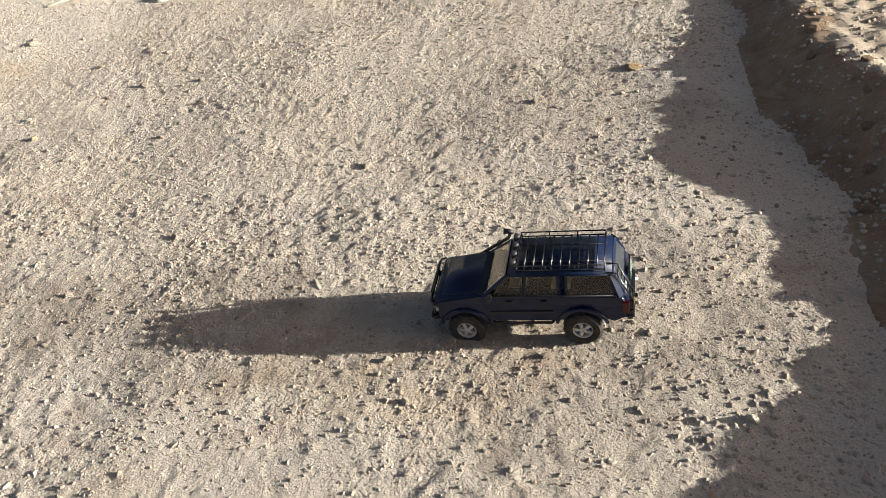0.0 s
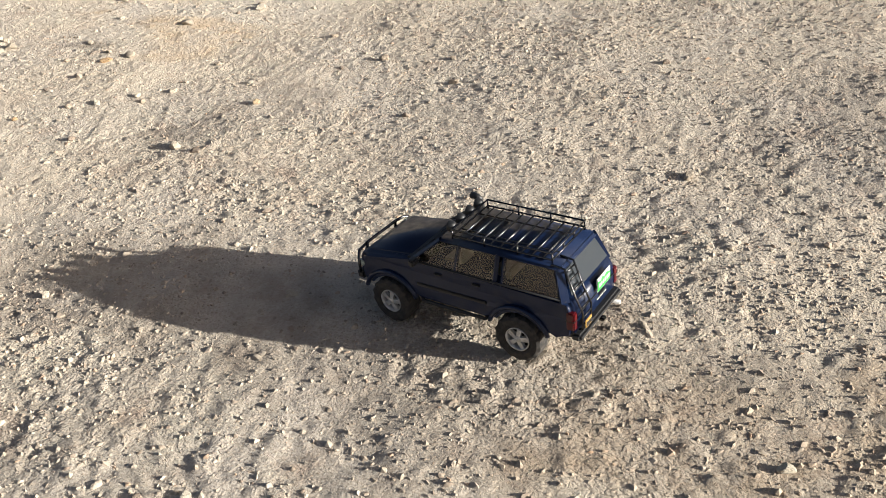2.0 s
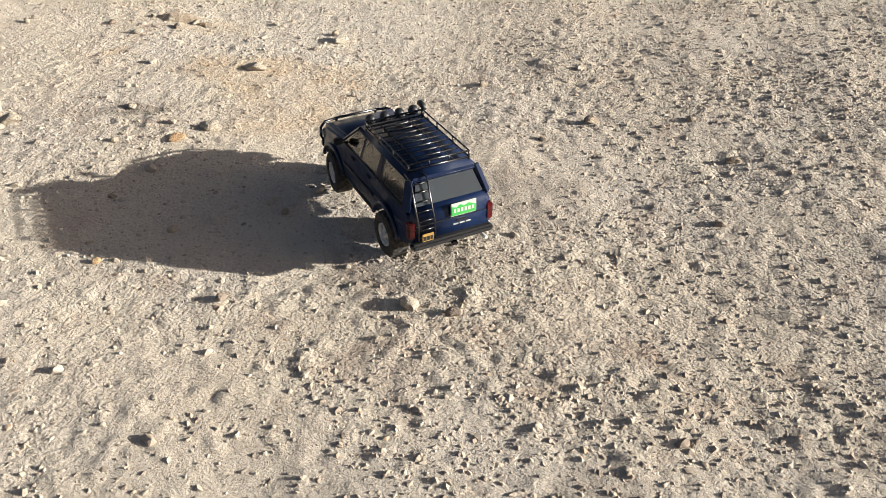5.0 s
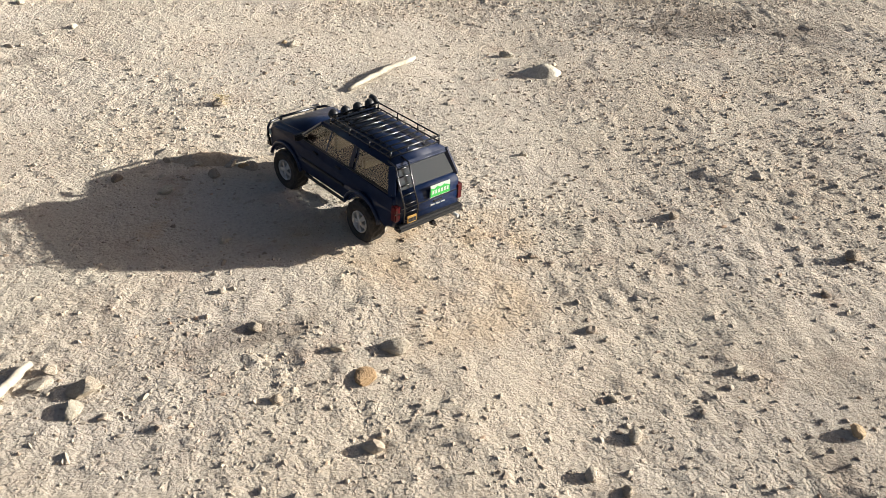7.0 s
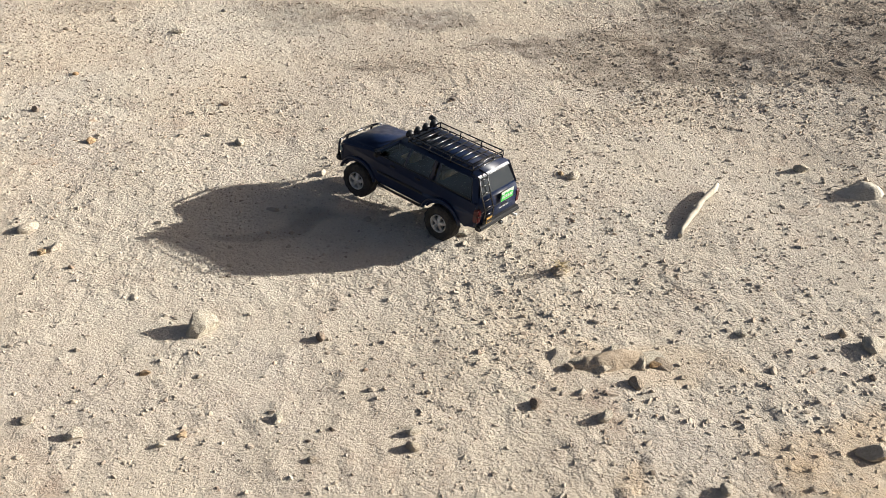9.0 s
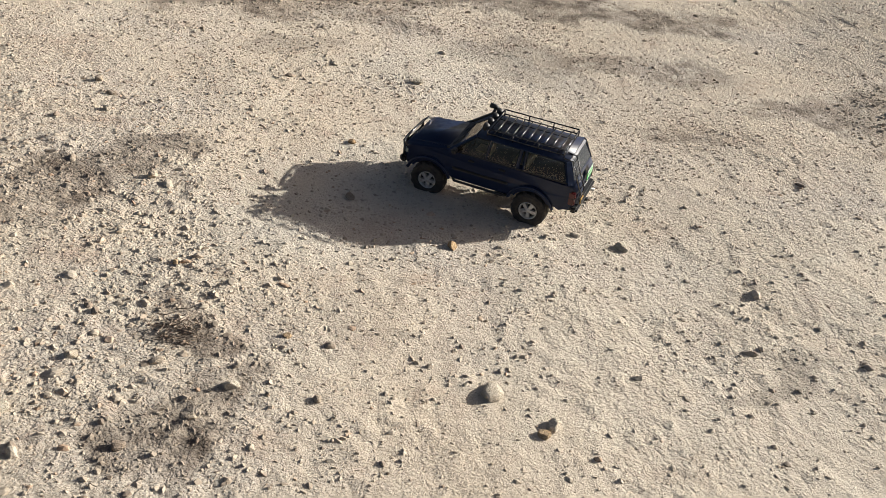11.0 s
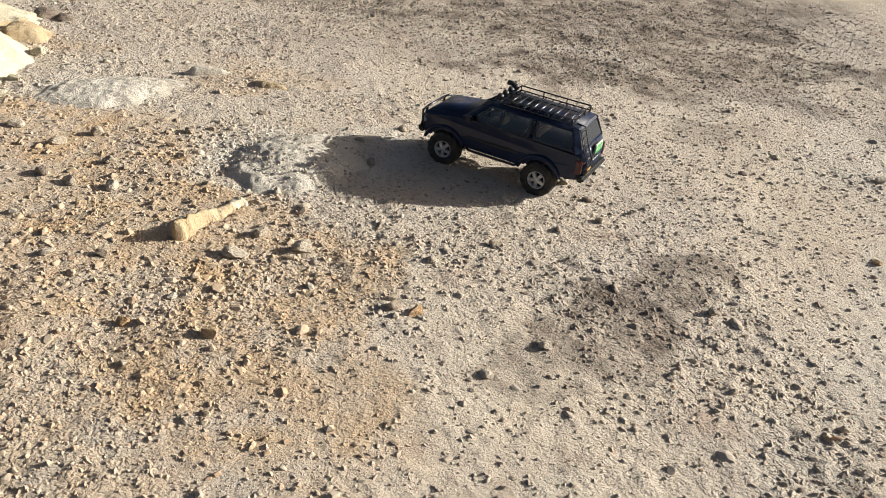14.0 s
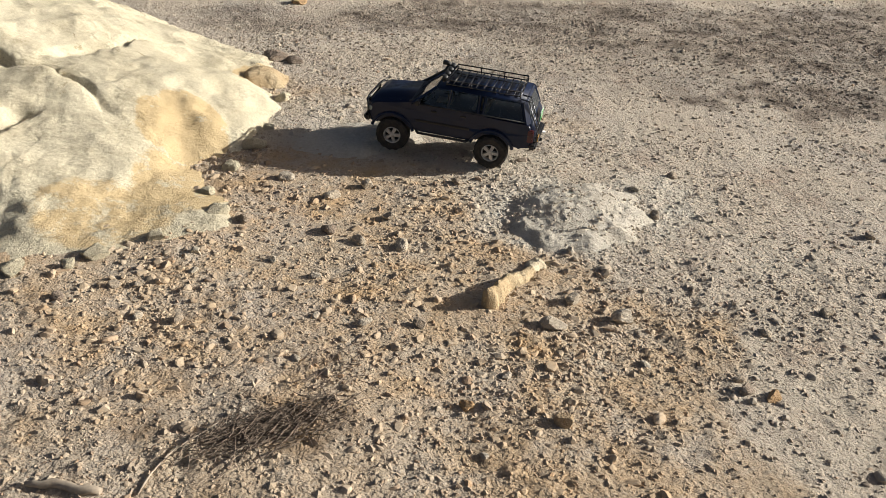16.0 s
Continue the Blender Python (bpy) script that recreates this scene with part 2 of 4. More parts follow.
def build_ground():
    out = list(np.geomspace(0.02, 420, 32))
    xs = [-7.6 - d for d in out[::-1]] + list(np.arange(-7.6, 2.7, 0.0108)) + [2.7 + d for d in out]
    vs = [0.0 - d for d in out[::-1]] + steps(0.0, 5.6, 0.0095, 0.038, 1.5) + [5.7 + d for d in out]
    xx, vv = np.meshgrid(np.array(xs), np.array(vs), indexing="ij")
    yy = vv + shear(xx)
    zz = ground_z(xx, yy)
    n, m = xx.shape
    idx = np.arange(n * m).reshape(n, m)
    faces = np.stack([idx[:-1, :-1], idx[1:, :-1], idx[1:, 1:], idx[:-1, 1:]], -1).reshape(-1, 4)
    me = mesh_from("ground", np.stack([xx, yy, zz], -1).reshape(-1, 3), faces)
    me.materials.append(SOIL)
    mark(me, xx.ravel(), yy.ravel())
    tagged(new("ground", me), "pale dry gravelly desert soil, crumbly and trodden", "ground", kind="structure")


build_ground()


def stone_shapes(count, level, rough, seed):
    """Unit stones: knobbly balls as (verts, faces)."""
    out = []
    for k in range(count):
        bm = bmesh.new()
        if level:
            bmesh.ops.create_icosphere(bm, subdivisions=level, radius=1)
        else:
            toss = random.Random(100 * seed + k)
            rim = [toss.uniform(0.7, 1.1) for _ in range(5)]
            pts = [(q * math.cos(1.2566 * j + 0.3 * q), q * math.sin(1.2566 * j + 0.3 * q), toss.uniform(-0.3, 0.1)) for j, q in enumerate(rim)]
            pts += [(toss.uniform(0.1, 0.5), toss.uniform(-0.4, 0.1), 0.75), (toss.uniform(-0.5, -0.1), toss.uniform(0.0, 0.4), toss.uniform(0.55, 0.8))]
            bmesh.ops.convex_hull(bm, input=[bm.verts.new(p) for p in pts])
            bmesh.ops.triangulate(bm, faces=bm.faces)
            bm.normal_update()
            bmesh.ops.delete(bm, geom=[f for f in bm.faces if f.normal.z < -0.45], context="FACES")
            bm.verts.index_update()
        for v in bm.verts:
            p = v.co.copy()
            n = noise.noise(p * 0.9 + Vector((k * 7.1 + seed, 3.3, 1.7))) + 0.5 * noise.noise(p * 2.1 + Vector((k * 3.7, seed, 5.0)))
            v.co = p * (1 + rough * n)
        dice = random.Random(31 * k + seed)
        for _ in range(7 if level > 1 else 0):
            n = Vector((dice.gauss(0, 1), dice.gauss(0, 1), dice.gauss(0, 1))).normalized()
            d = dice.uniform(0.5, 0.8)
            for v in bm.verts:
                if v.co.dot(n) > d:
                    v.co -= n * (v.co.dot(n) - d)
        out.append((np.array([v.co[:] for v in bm.verts]), np.array([[v.index for v in f.verts] for f in bm.faces])))
        bm.free()
    return out


def build_gravel(name, label, count, small, large, power, level, seed, spread=6.4, round_spot=None, over=None, near=1.5):
    r = np.random.default_rng(seed)
    shapes = stone_shapes(10, level, 0.45, seed)
    x = r.uniform(-7.3, 2.6, count * 3)
    y = shear(x) + spread * r.random(count * 3) ** near
    if round_spot:
        a, d = r.uniform(0, 2 * np.pi, count * 3), np.sqrt(r.random(count * 3))
        x, y = round_spot[0] + round_spot[2] * d * np.cos(a), round_spot[1] + round_spot[3] * d * np.sin(a)
    keep = r.random(count * 3) < 0.19 + 0.62 * coarse(x, y) * value_noise(x, y, 0.3, 8)
    x, y = x[keep][:count], y[keep][:count]
    size = small + (large - small) * r.random(len(x)) ** power
    z = ground_z(x, y) + size * r.uniform(-0.4, 0.05, len(x))
    if over:
        z = z + over(x, y)
    verts, faces, base = [], [], 0
    kind = r.integers(0, len(shapes), len(x))
    turn = r.uniform(0, 2 * np.pi, len(x))
    squash = np.stack([r.uniform(0.8, 1.3, len(x)), r.uniform(0.6, 1.0, len(x)), r.uniform(0.45, 0.85, len(x))], -1)
    for k, (v, f) in enumerate(shapes):
        sel = np.nonzero(kind == k)[0]
        p = v[None] * (squash[sel] * size[sel, None])[:, None]
        c, s = np.cos(turn[sel])[:, None], np.sin(turn[sel])[:, None]
        p = np.stack([p[..., 0] * c - p[..., 1] * s + x[sel, None], p[..., 0] * s + p[..., 1] * c + y[sel, None], p[..., 2] + z[sel, None]], -1)
        verts.append(p.reshape(-1, 3))
        faces.append((f[None] + (base + np.arange(len(sel)) * len(v))[:, None, None]).reshape(-1, 3))
        base += len(sel) * len(v)
    me = mesh_from(name, np.concatenate(verts), np.concatenate(faces), smooth=False)
    me.materials.append(PEBBLE)
    where = np.concatenate(verts)
    mark(me, where[:, 0], where[:, 1])
    tagged(new(name, me), label, "gravel", kind="stuff")


build_gravel("soil_crumbs", "dense crumbs of dry tan soil", 105000, 0.0026, 0.0088, 1.9, 0, 10)
build_gravel("gravel", "small loose tan and grey pebbles on dry soil", 9000, 0.0035, 0.0105, 2.6, 1, 11)
build_gravel("coarse_gravel", "larger loose pebbles scattered over dry soil", 1000, 0.008, 0.019, 2.5, 2, 12)
build_gravel("scree", "tan and ochre stones strewn below the outcrop", 1500, 0.0045, 0.018, 2.5, 2, 13, round_spot=(-6.0, 4.2, 0.75, 0.7))
build_gravel("scree", "tan stones strewn over crumbly soil", 850, 0.0035, 0.015, 2.6, 2, 14, round_spot=(-5.0, 3.2, 1.0, 0.75))
build_gravel("shaded_gravel", "grey and tan pebbles at the foot of the bank", 3200, 0.003, 0.0125, 2.4, 1, 15, round_spot=(1.85, 0.2, 0.6, 1.5))
build_gravel("far_gravel", "dark coarse gravel at the edge of the flat", 6000, 0.004, 0.013, 2.2, 0, 18, round_spot=(-3.6, 6.1, 1.4, 0.9))
build_gravel("far_gravel", "coarse gravel in the darker soil", 5000, 0.004, 0.013, 2.2, 0, 19, round_spot=(-0.8, 3.6, 1.1, 0.8))
build_gravel("stony_gravel", "tan pebbles strewn thickly over crumbly soil", 10000, 0.0035, 0.0115, 2.1, 0, 21, round_spot=(-4.6, 3.7, 1.4, 1.4))
build_gravel("stony_gravel", "tan and brown pebbles churned up in the soil", 7000, 0.003, 0.011, 2.1, 0, 22, round_spot=(-0.2, -0.4, 1.6, 0.6))
build_gravel("stony_gravel", "tan and brown pebbles in loose soil", 7000, 0.003, 0.0105, 2.1, 0, 23, round_spot=(0.6, 0.8, 1.5, 1.1))
build_gravel("far_gravel", "coarse gravel over the flat beyond the outcrop", 9000, 0.004, 0.013, 2.1, 0, 25, round_spot=(-4.6, 5.8, 1.9, 1.0))
build_gravel("stony_gravel", "tan pebbles on trodden soil", 5000, 0.003, 0.011, 2.1, 0, 26, round_spot=(0.7, 1.9, 1.3, 0.8))
build_gravel("stony_gravel", "tan crumbs on pale crusted soil", 6000, 0.003, 0.010, 2.1, 0, 27, round_spot=(-1.5, 2.4, 1.2, 1.0))
build_gravel("stony_gravel", "tan crumbs over pale soil", 5000, 0.003, 0.010, 2.1, 0, 28, round_spot=(-3.2, 4.3, 1.1, 0.9))
build_gravel("stony_gravel", "ochre and tan crumbs thick over the soil below the outcrop", 6000, 0.003, 0.011, 2.0, 0, 24, round_spot=(-5.7, 3.9, 0.9, 0.8))


# ---------------------------------------------------------------- the model car
def part(name, bm, material, parent, label=""):
    me = bpy.data.meshes.new(name)
    bmesh.ops.recalc_face_normals(bm, faces=bm.faces)
    bm.to_mesh(me)
    bm.free()
    me.materials.append(material)
    ob = new(name, me)
    ob.parent = parent
    return tagged(ob, label) if label else ob


def box(bm, x0, x1, y0, y1, z0, z1, bevel=0.0):
    made = bmesh.ops.create_cube(bm, size=1, matrix=Matrix.Translation(((x0 + x1) / 2, (y0 + y1) / 2, (z0 + z1) / 2))
                                 @ Matrix.Diagonal((x1 - x0, y1 - y0, z1 - z0, 1)))
    if bevel:
        edges = {e for v in made["verts"] for e in v.link_edges}
        bmesh.ops.bevel(bm, geom=list(edges), offset=bevel, segments=2, affect="EDGES")
    return bm


def tube(bm, pts, r, n=6, cap=True):
    """A round bar along a bent line."""
    pts = [Vector(p) for p in pts]
    rings, side = [], None
    for k, p in enumerate(pts):
        way = ((pts[min(k + 1, len(pts) - 1)] - p).normalized() + (p - pts[max(k - 1, 0)]).normalized()).normalized()
        if side is None:
            side = way.orthogonal().normalized()
        side = (side - way * side.dot(way)).normalized()
        up = way.cross(side)
        rk = r[k] if isinstance(r, (list, tuple)) else r
        rings.append([bm.verts.new(p + rk * (math.cos(2 * math.pi * (j + 0.5) / n) * side + math.sin(2 * math.pi * (j + 0.5) / n) * up)) for j in range(n)])
    for a, b in zip(rings, rings[1:]):
        for j in range(n):
            bm.faces.new((a[j], a[(j + 1) % n], b[(j + 1) % n], b[j])).smooth = n > 4
    if cap:
        bm.faces.new(rings[0][::-1])
        bm.faces.new(rings[-1])
    return bm


def lathe(bm, profile, n=36, tread=0.0):
    """Turns (radius, y) pairs about the y axis; tread makes every other pair of steps stand out."""
    rings = []
    for j in range(n):
        a = 2 * math.pi * j / n
        row = []
        for k, (r, y) in enumerate(profile):
            lug = tread if tread and r > 0.046 and (j + (k % 2) * 2) % 4 < 2 else 0.0
            row.append(bm.verts.new(((r + lug) * math.cos(a), y, (r + lug) * math.sin(a))))
        rings.append(row)
    for j in range(n):
        a, b = rings[j], rings[(j + 1) % n]
        for k in range(len(profile) - 1):
            bm.faces.new((a[k], a[k + 1], b[k + 1], b[k])).smooth = not tread
    return bm


def prism(bm, outline, y0, y1, bevel=0.0, waist=None):
    """Extrudes an (x, z) outline across the car; above the waist the sides lean in."""
    rows = []
    for y in (y0, y1):
        rows.append([bm.verts.new((x, y * (1 if waist is None or z < waist else 0.965), z)) for x, z in outline])
    n = len(outline)
    ends = [bm.faces.new(rows[0]), bm.faces.new(rows[1][::-1])]
    for k in range(n):
        bm.faces.new((rows[0][k], rows[1][k], rows[1][(k + 1) % n], rows[0][(k + 1) % n]))
    if bevel:
        bmesh.ops.bevel(bm, geom=list({e for f in ends for e in f.edges}), offset=bevel, segments=3, affect="EDGES")
        for f in bm.faces:
            f.smooth = len(f.verts) == 4
    return bm


def paint_material():
    m, b = mat("navy_paint", (0.006, 0.014, 0.042), 0.32, 0.0)
    dust = ramp(m, tex(m, 28, 6, 0.7), [(0.45, (0.003, 0.010, 0.036)), (0.8, (0.006, 0.0135, 0.04))])
    link(m, dust, b.inputs["Base Color"])
    b.inputs["Coat Weight"].default_value, b.inputs["Coat Roughness"].default_value = 0.25, 0.05
    b.inputs["Specular IOR Level"].default_value = 0.25
    wear = ramp(m, tex(m, 60, 4), [(0.3, (0.28,) * 3), (0.8, (0.5,) * 3)])
    link(m, wear, b.inputs["Roughness"])
    return m


def rubber_material():
    m, b = mat("tyre_rubber", rough=0.9)
    link(m, ramp(m, tex(m, 70, 5, 0.7), [(0.35, (0.016, 0.015, 0.014)), (0.75, (0.06, 0.05, 0.04))]), b.inputs["Base Color"])
    return m


def glass_material(name, tint, clear=1.0, rough=0.04):
    m, b = mat(name, tint, rough)
    b.inputs["Transmission Weight"].default_value = clear
    b.inputs["IOR"].default_value = 1.45
    return m


PAINT, RUBBER = paint_material(), rubber_material()
BLACK, _b = mat("black_plastic", (0.012, 0.012, 0.013), 0.5)
relief(BLACK, _b, tex(BLACK, 500, 2), 0.15, 0.001)
STEEL, _b = mat("black_coated_steel", (0.075, 0.075, 0.08), 0.27, 1.0)
SILVER, _b = mat("silver_rim", (0.62, 0.61, 0.58), 0.4, 0.35)
link(SILVER, ramp(SILVER, tex(SILVER, 90, 4), [(0.35, (0.56, 0.555, 0.54)), (0.75, (0.34, 0.32, 0.285))]), _b.inputs["Base Color"])
GLASS = glass_material("smoked_glass", (0.66, 0.63, 0.57), 1.0, 0.05)
REAR_GLASS = glass_material("tinted_rear_glass", (0.055, 0.062, 0.07), 0.3, 0.12)
REAR_GLASS.node_tree.nodes["Principled BSDF"].inputs["Specular IOR Level"].default_value = 0.12
LENS = glass_material("lamp_lens", (0.9, 0.9, 0.9))
RED, _b = mat("red_lens", (0.07, 0.002, 0.004), 0.3)
_b.inputs["Coat Weight"].default_value = 0.2
AMBER, _b = mat("yellow_tag", (0.34, 0.2, 0.05), 0.6)
WHITE, _b = mat("plate_white", (0.42, 0.46, 0.41), 0.45)
GREEN, _b = mat("plate_green", (0.04, 0.34, 0.06), 0.45)
TRIM, _b = mat("interior_tan", (0.36, 0.3, 0.22), 0.8)
relief(TRIM, _b, tex(TRIM, 300, 3), 0.2, 0.001)
DARK, _b = mat("chassis_black", (0.02, 0.019, 0.018), 0.7)
relief(DARK, _b, tex(DARK, 120, 3), 0.3, 0.002)

AXLE_X, AXLE_Z, TRACK_Y, TYRE_R = 0.1565, 0.0512, 0.086, 0.0525


def arch(cx, front_to_back):
    r, low = 0.067, math.asin(0.025 / 0.067)
    a = [low + (math.pi - 2 * low) * k / 12 for k in range(13)]
    pts = [(cx + r * math.cos(t), 0.052 + r * math.sin(t)) for t in a]
    return pts if front_to_back else pts[::-1]


def side_point(bottom_x, top_x, f, side, out=0.0):
    """A place on the leaning side above the waist, f from waist to roof."""
    return Vector((bottom_x + (top_x - bottom_x) * f, side * (0.0955 - 0.0175 * f + out), 0.163 + 0.0565 * f))


def pane(bm, corners, thick):
    c = [Vector(p) for p in corners]
    n = (c[1] - c[0]).cross(c[3] - c[0]).normalized() * thick
    a, b = [bm.verts.new(p) for p in c], [bm.verts.new(p - n) for p in c]
    bm.faces.new(a)
    bm.faces.new(b[::-1])
    for k in range(4):
        bm.faces.new((a[k], b[k], b[(k + 1) % 4], a[(k + 1) % 4]))
    return bm


def build_wheel(parent, x, side):
    wheel = new("wheel")
    wheel.parent = parent
    wheel.location = (x, side * TRACK_Y, AXLE_Z)
    s = side
    bm = lathe(bmesh.new(), [(0.026, -0.019 * s), (0.034, -0.0225 * s), (0.045, -0.0225 * s), (0.0498, -0.018 * s), (0.0508, -0.006 * s), (0.0508, 0.006 * s),
                             (0.0498, 0.018 * s), (0.045, 0.0225 * s), (0.034, 0.0225 * s), (0.026, 0.0175 * s)], 56, 0.0022)
    part("tyre", bm, RUBBER, wheel, "black knobbly rubber tyre, dusty")
    bm = lathe(bmesh.new(), [(0.026, -0.018 * s), (0.0235, -0.012 * s), (0.0235, 0.010 * s), (0.0243, 0.0195 * s), (0.0268, 0.0205 * s), (0.0268, 0.016 * s)], 40)
    for k in range(5):
        a = 2 * math.pi * k / 5
        u, w = Vector((math.cos(a), 0, math.sin(a))), Vector((-math.sin(a), 0, math.cos(a)))
        y = Vector((0, s, 0))
        q = [u * 0.005 - w * 0.0042, u * 0.0243 - w * 0.0055, u * 0.0243 + w * 0.0055, u * 0.005 + w * 0.0042]
        top = [bm.verts.new(p + y * h) for p, h in zip(q, (0.0195, 0.0165, 0.0165, 0.0195))]
        low = [bm.verts.new(p + y * 0.010) for p in q]
        bm.faces.new(top)
        for i in range(4):
            bm.faces.new((top[i], low[i], low[(i + 1) % 4], top[(i + 1) % 4]))
    lathe(bm, [(0.0, 0.021 * s), (0.006, 0.0205 * s), (0.0085, 0.0185 * s), (0.0085, 0.012 * s)], 16)
    part("rim", bm, SILVER, wheel, "five-spoke silver rim")
    # dark disc added behind the spokes to blacken the gaps between them
    part("backing_disc", lathe(bmesh.new(), [(0.0, 0.006 * s), (0.0232, 0.006 * s), (0.0232, 0.002 * s)], 24), DARK, wheel)
    return wheel


def build_car():
    car = tagged(new("model_car"), "dark navy scale model off-road wagon with roof rack, driving on gravel", "model car")
    outline = [(0.229, 0.084), (0.238, 0.100), (0.239, 0.138), (0.232, 0.149), (0.216, 0.1545), (0.10, 0.166), (-0.266, 0.166), (-0.2745, 0.152),
               (-0.278, 0.125), (-0.276, 0.085), (-0.24, 0.079)] + arch(-AXLE_X, False) + [(-0.08, 0.073), (0.08, 0.073)] + arch(AXLE_X, False)
    body = part("body", prism(bmesh.new(), outline, -0.0985, 0.0985, 0.009, 0.13), PAINT, car, "glossy navy blue body shell")
    bm = prism(bmesh.new(), [(0.220, 0.150), (0.214, 0.1575), (0.108, 0.1695), (0.102, 0.160)], -0.080, 0.080, 0.004)
    part("bonnet", bm, PAINT, car)
    # roof: a crowned slab with rounded rim
    bm = box(bmesh.new(), -0.246, 0.034, -0.0795, 0.0795, 0.2125, 0.227, 0.0066)
    for f in bm.faces:
        f.smooth = True
    part("roof", bm, PAINT, car)
    for side in (1, -1):
        for name, bx, tx, r in (("front_pillar", 0.098, 0.030, 0.0055), ("door_pillar", -0.010, -0.016, 0.0055), ("rear_door_pillar", -0.103, -0.104, 0.006),
                                ("quarter_pillar", -0.121, -0.121, 0.005), ("tail_pillar", -0.256, -0.236, 0.0115)):
            part(name, tube(bmesh.new(), [side_point(bx, tx, -0.05, side, -0.004), side_point(bx, tx, 1.0, side, -0.004)], r, 4), PAINT, car)
        for name, b0, t0, b1, t1 in (("front_door_window", 0.094, 0.026, -0.010, -0.016), ("rear_door_window", -0.012, -0.018, -0.104, -0.104), ("quarter_window", -0.121, -0.121, -0.25, -0.231)):
            c = [side_point(b0, t0, 0.06, side, -0.002), side_point(b1, t1, 0.06, side, -0.002), side_point(b1, t1, 0.97, side, -0.002), side_point(b0, t0, 0.97, side, -0.002)]
            part(name, pane(bmesh.new(), c if side < 0 else c[::-1], 0.0012), GLASS, car, "smoked side window")
        part("waist_moulding", tube(bmesh.new(), [(0.095, side * 0.0955, 0.1655), (-0.262, side * 0.0955, 0.1655)], 0.0022, 6), BLACK, car)
        part("side_moulding", box(bmesh.new(), -0.085, 0.085, side * 0.0975 - 0.002, side * 0.0975 + 0.002, 0.108, 0.116, 0.0012), BLACK, car)
        for cx, name in ((AXLE_X, "front_flare"), (-AXLE_X, "rear_flare")):
            pts = [(cx + 0.069 * math.cos(a), side * 0.0995, 0.053 + 0.069 * math.sin(a)) for a in [radians(18 + 12 * k) for k in range(13)]]
            part(name, tube(bmesh.new(), pts, 0.0052, 6), PAINT, car)
        part("rock_slider", tube(bmesh.new(), [(0.084, side * 0.085, 0.072), (0.076, side * 0.0945, 0.070), (-0.076, side * 0.0945, 0.070), (-0.084, side * 0.085, 0.072)], 0.0042, 8), DARK, car, "black tubular rock slider")
        for dx in (0.03, -0.062):
            part("door_handle", box(bmesh.new(), dx - 0.009, dx + 0.009, side * 0.0965 - 0.003, side * 0.0965 + 0.003, 0.146, 0.151, 0.0012), BLACK, car)
        mirror = part("door_mirror", box(bmesh.new(), 0.070, 0.084, side * 0.112 - 0.011, side * 0.112 + 0.011, 0.168, 0.184, 0.003), BLACK, car, "black door mirror")
        part("mirror_arm", tube(bmesh.new(), [(0.078, side * 0.092, 0.168), (0.077, side * 0.105, 0.172)], 0.0025), BLACK, mirror)
        part("headlight", box(bmesh.new(), 0.232, 0.2415, side * 0.07 - 0.018, side * 0.07 + 0.018, 0.117, 0.138, 0.003), LENS, car, "clear square headlight")
        part("indicator", box(bmesh.new(), 0.225, 0.2395, side * 0.093 - 0.005, side * 0.093 + 0.0065, 0.119, 0.132, 0.002), WHITE, car, "milky corner light")
        tail = part("tail_light", box(bmesh.new(), -0.2792, -0.262, side * 0.0915 - 0.0078, side * 0.0915 + 0.0078, 0.104, 0.143, 0.0025), RED, car, "red tail light cluster")
        part("lens_divider", box(bmesh.new(), -0.2800, -0.2612, side * 0.0915 - 0.0082, side * 0.0915 + 0.0082, 0.124, 0.1258, 0.0004), BLACK, tail)
    # windscreen and tailgate
    c = [(0.100, 0.086, 0.166), (0.100, -0.086, 0.166), (0.033, -0.071, 0.2185), (0.033, 0.071, 0.2185)]
    part("windscreen", pane(bmesh.new(), c, -0.0012), GLASS, car, "sloping windscreen")
    part("screen_rail", tube(bmesh.new(), [(0.033, 0.072, 0.2175), (0.033, -0.072, 0.2175)], 0.005, 4), PAINT, car)
    part("scuttle", box(bmesh.new(), 0.090, 0.112, -0.088, 0.088, 0.161, 0.1685, 0.002), BLACK, car)
    for side in (1, -1):
        part("wiper", tube(bmesh.new(), [(0.100, side * 0.045 + 0.02, 0.1695), (0.088, side * 0.045 - 0.028, 0.178)], 0.0012, 5), BLACK, car)
    c = [(-0.266, -0.080, 0.172), (-0.266, 0.080, 0.172), (-0.2455, 0.066, 0.216), (-0.2455, -0.066, 0.216)]
    part("rear_window", pane(bmesh.new(), c, -0.0012), REAR_GLASS, car, "smoked rear window reflecting the sky")
    part("rear_window_rail", tube(bmesh.new(), [(-0.241, 0.07, 0.2185), (-0.241, -0.07, 0.2185)], 0.006, 4), PAINT, car)
    part("tailgate_seam", box(bmesh.new(), -0.2795, -0.276, -0.082, 0.082, 0.131, 0.1325, 0.0003), BLACK, car)
    part("tailgate_handle", box(bmesh.new(), -0.281, -0.277, -0.038, -0.012, 0.1215, 0.126, 0.001), BLACK, car)
    badge = part("tailgate_badge", box(bmesh.new(), -0.2795, -0.2775, -0.046, -0.034, 0.1135, 0.1165, 0.0004), SILVER, car, "small silver badge bars")
    for k in (1, 2):
        part("badge_bar", box(bmesh.new(), -0.2795, -0.2775, -0.046 + 0.015 * k, -0.034 + 0.015 * k, 0.1135, 0.1165, 0.0004), SILVER, badge)
    # number plate with bars for its writing
    plate = part("number_plate", box(bmesh.new(), -0.2835, -0.281, -0.056, 0.004, 0.137, 0.168, 0.0012), WHITE, car, "white and green number plate")
    bm = bmesh.new()
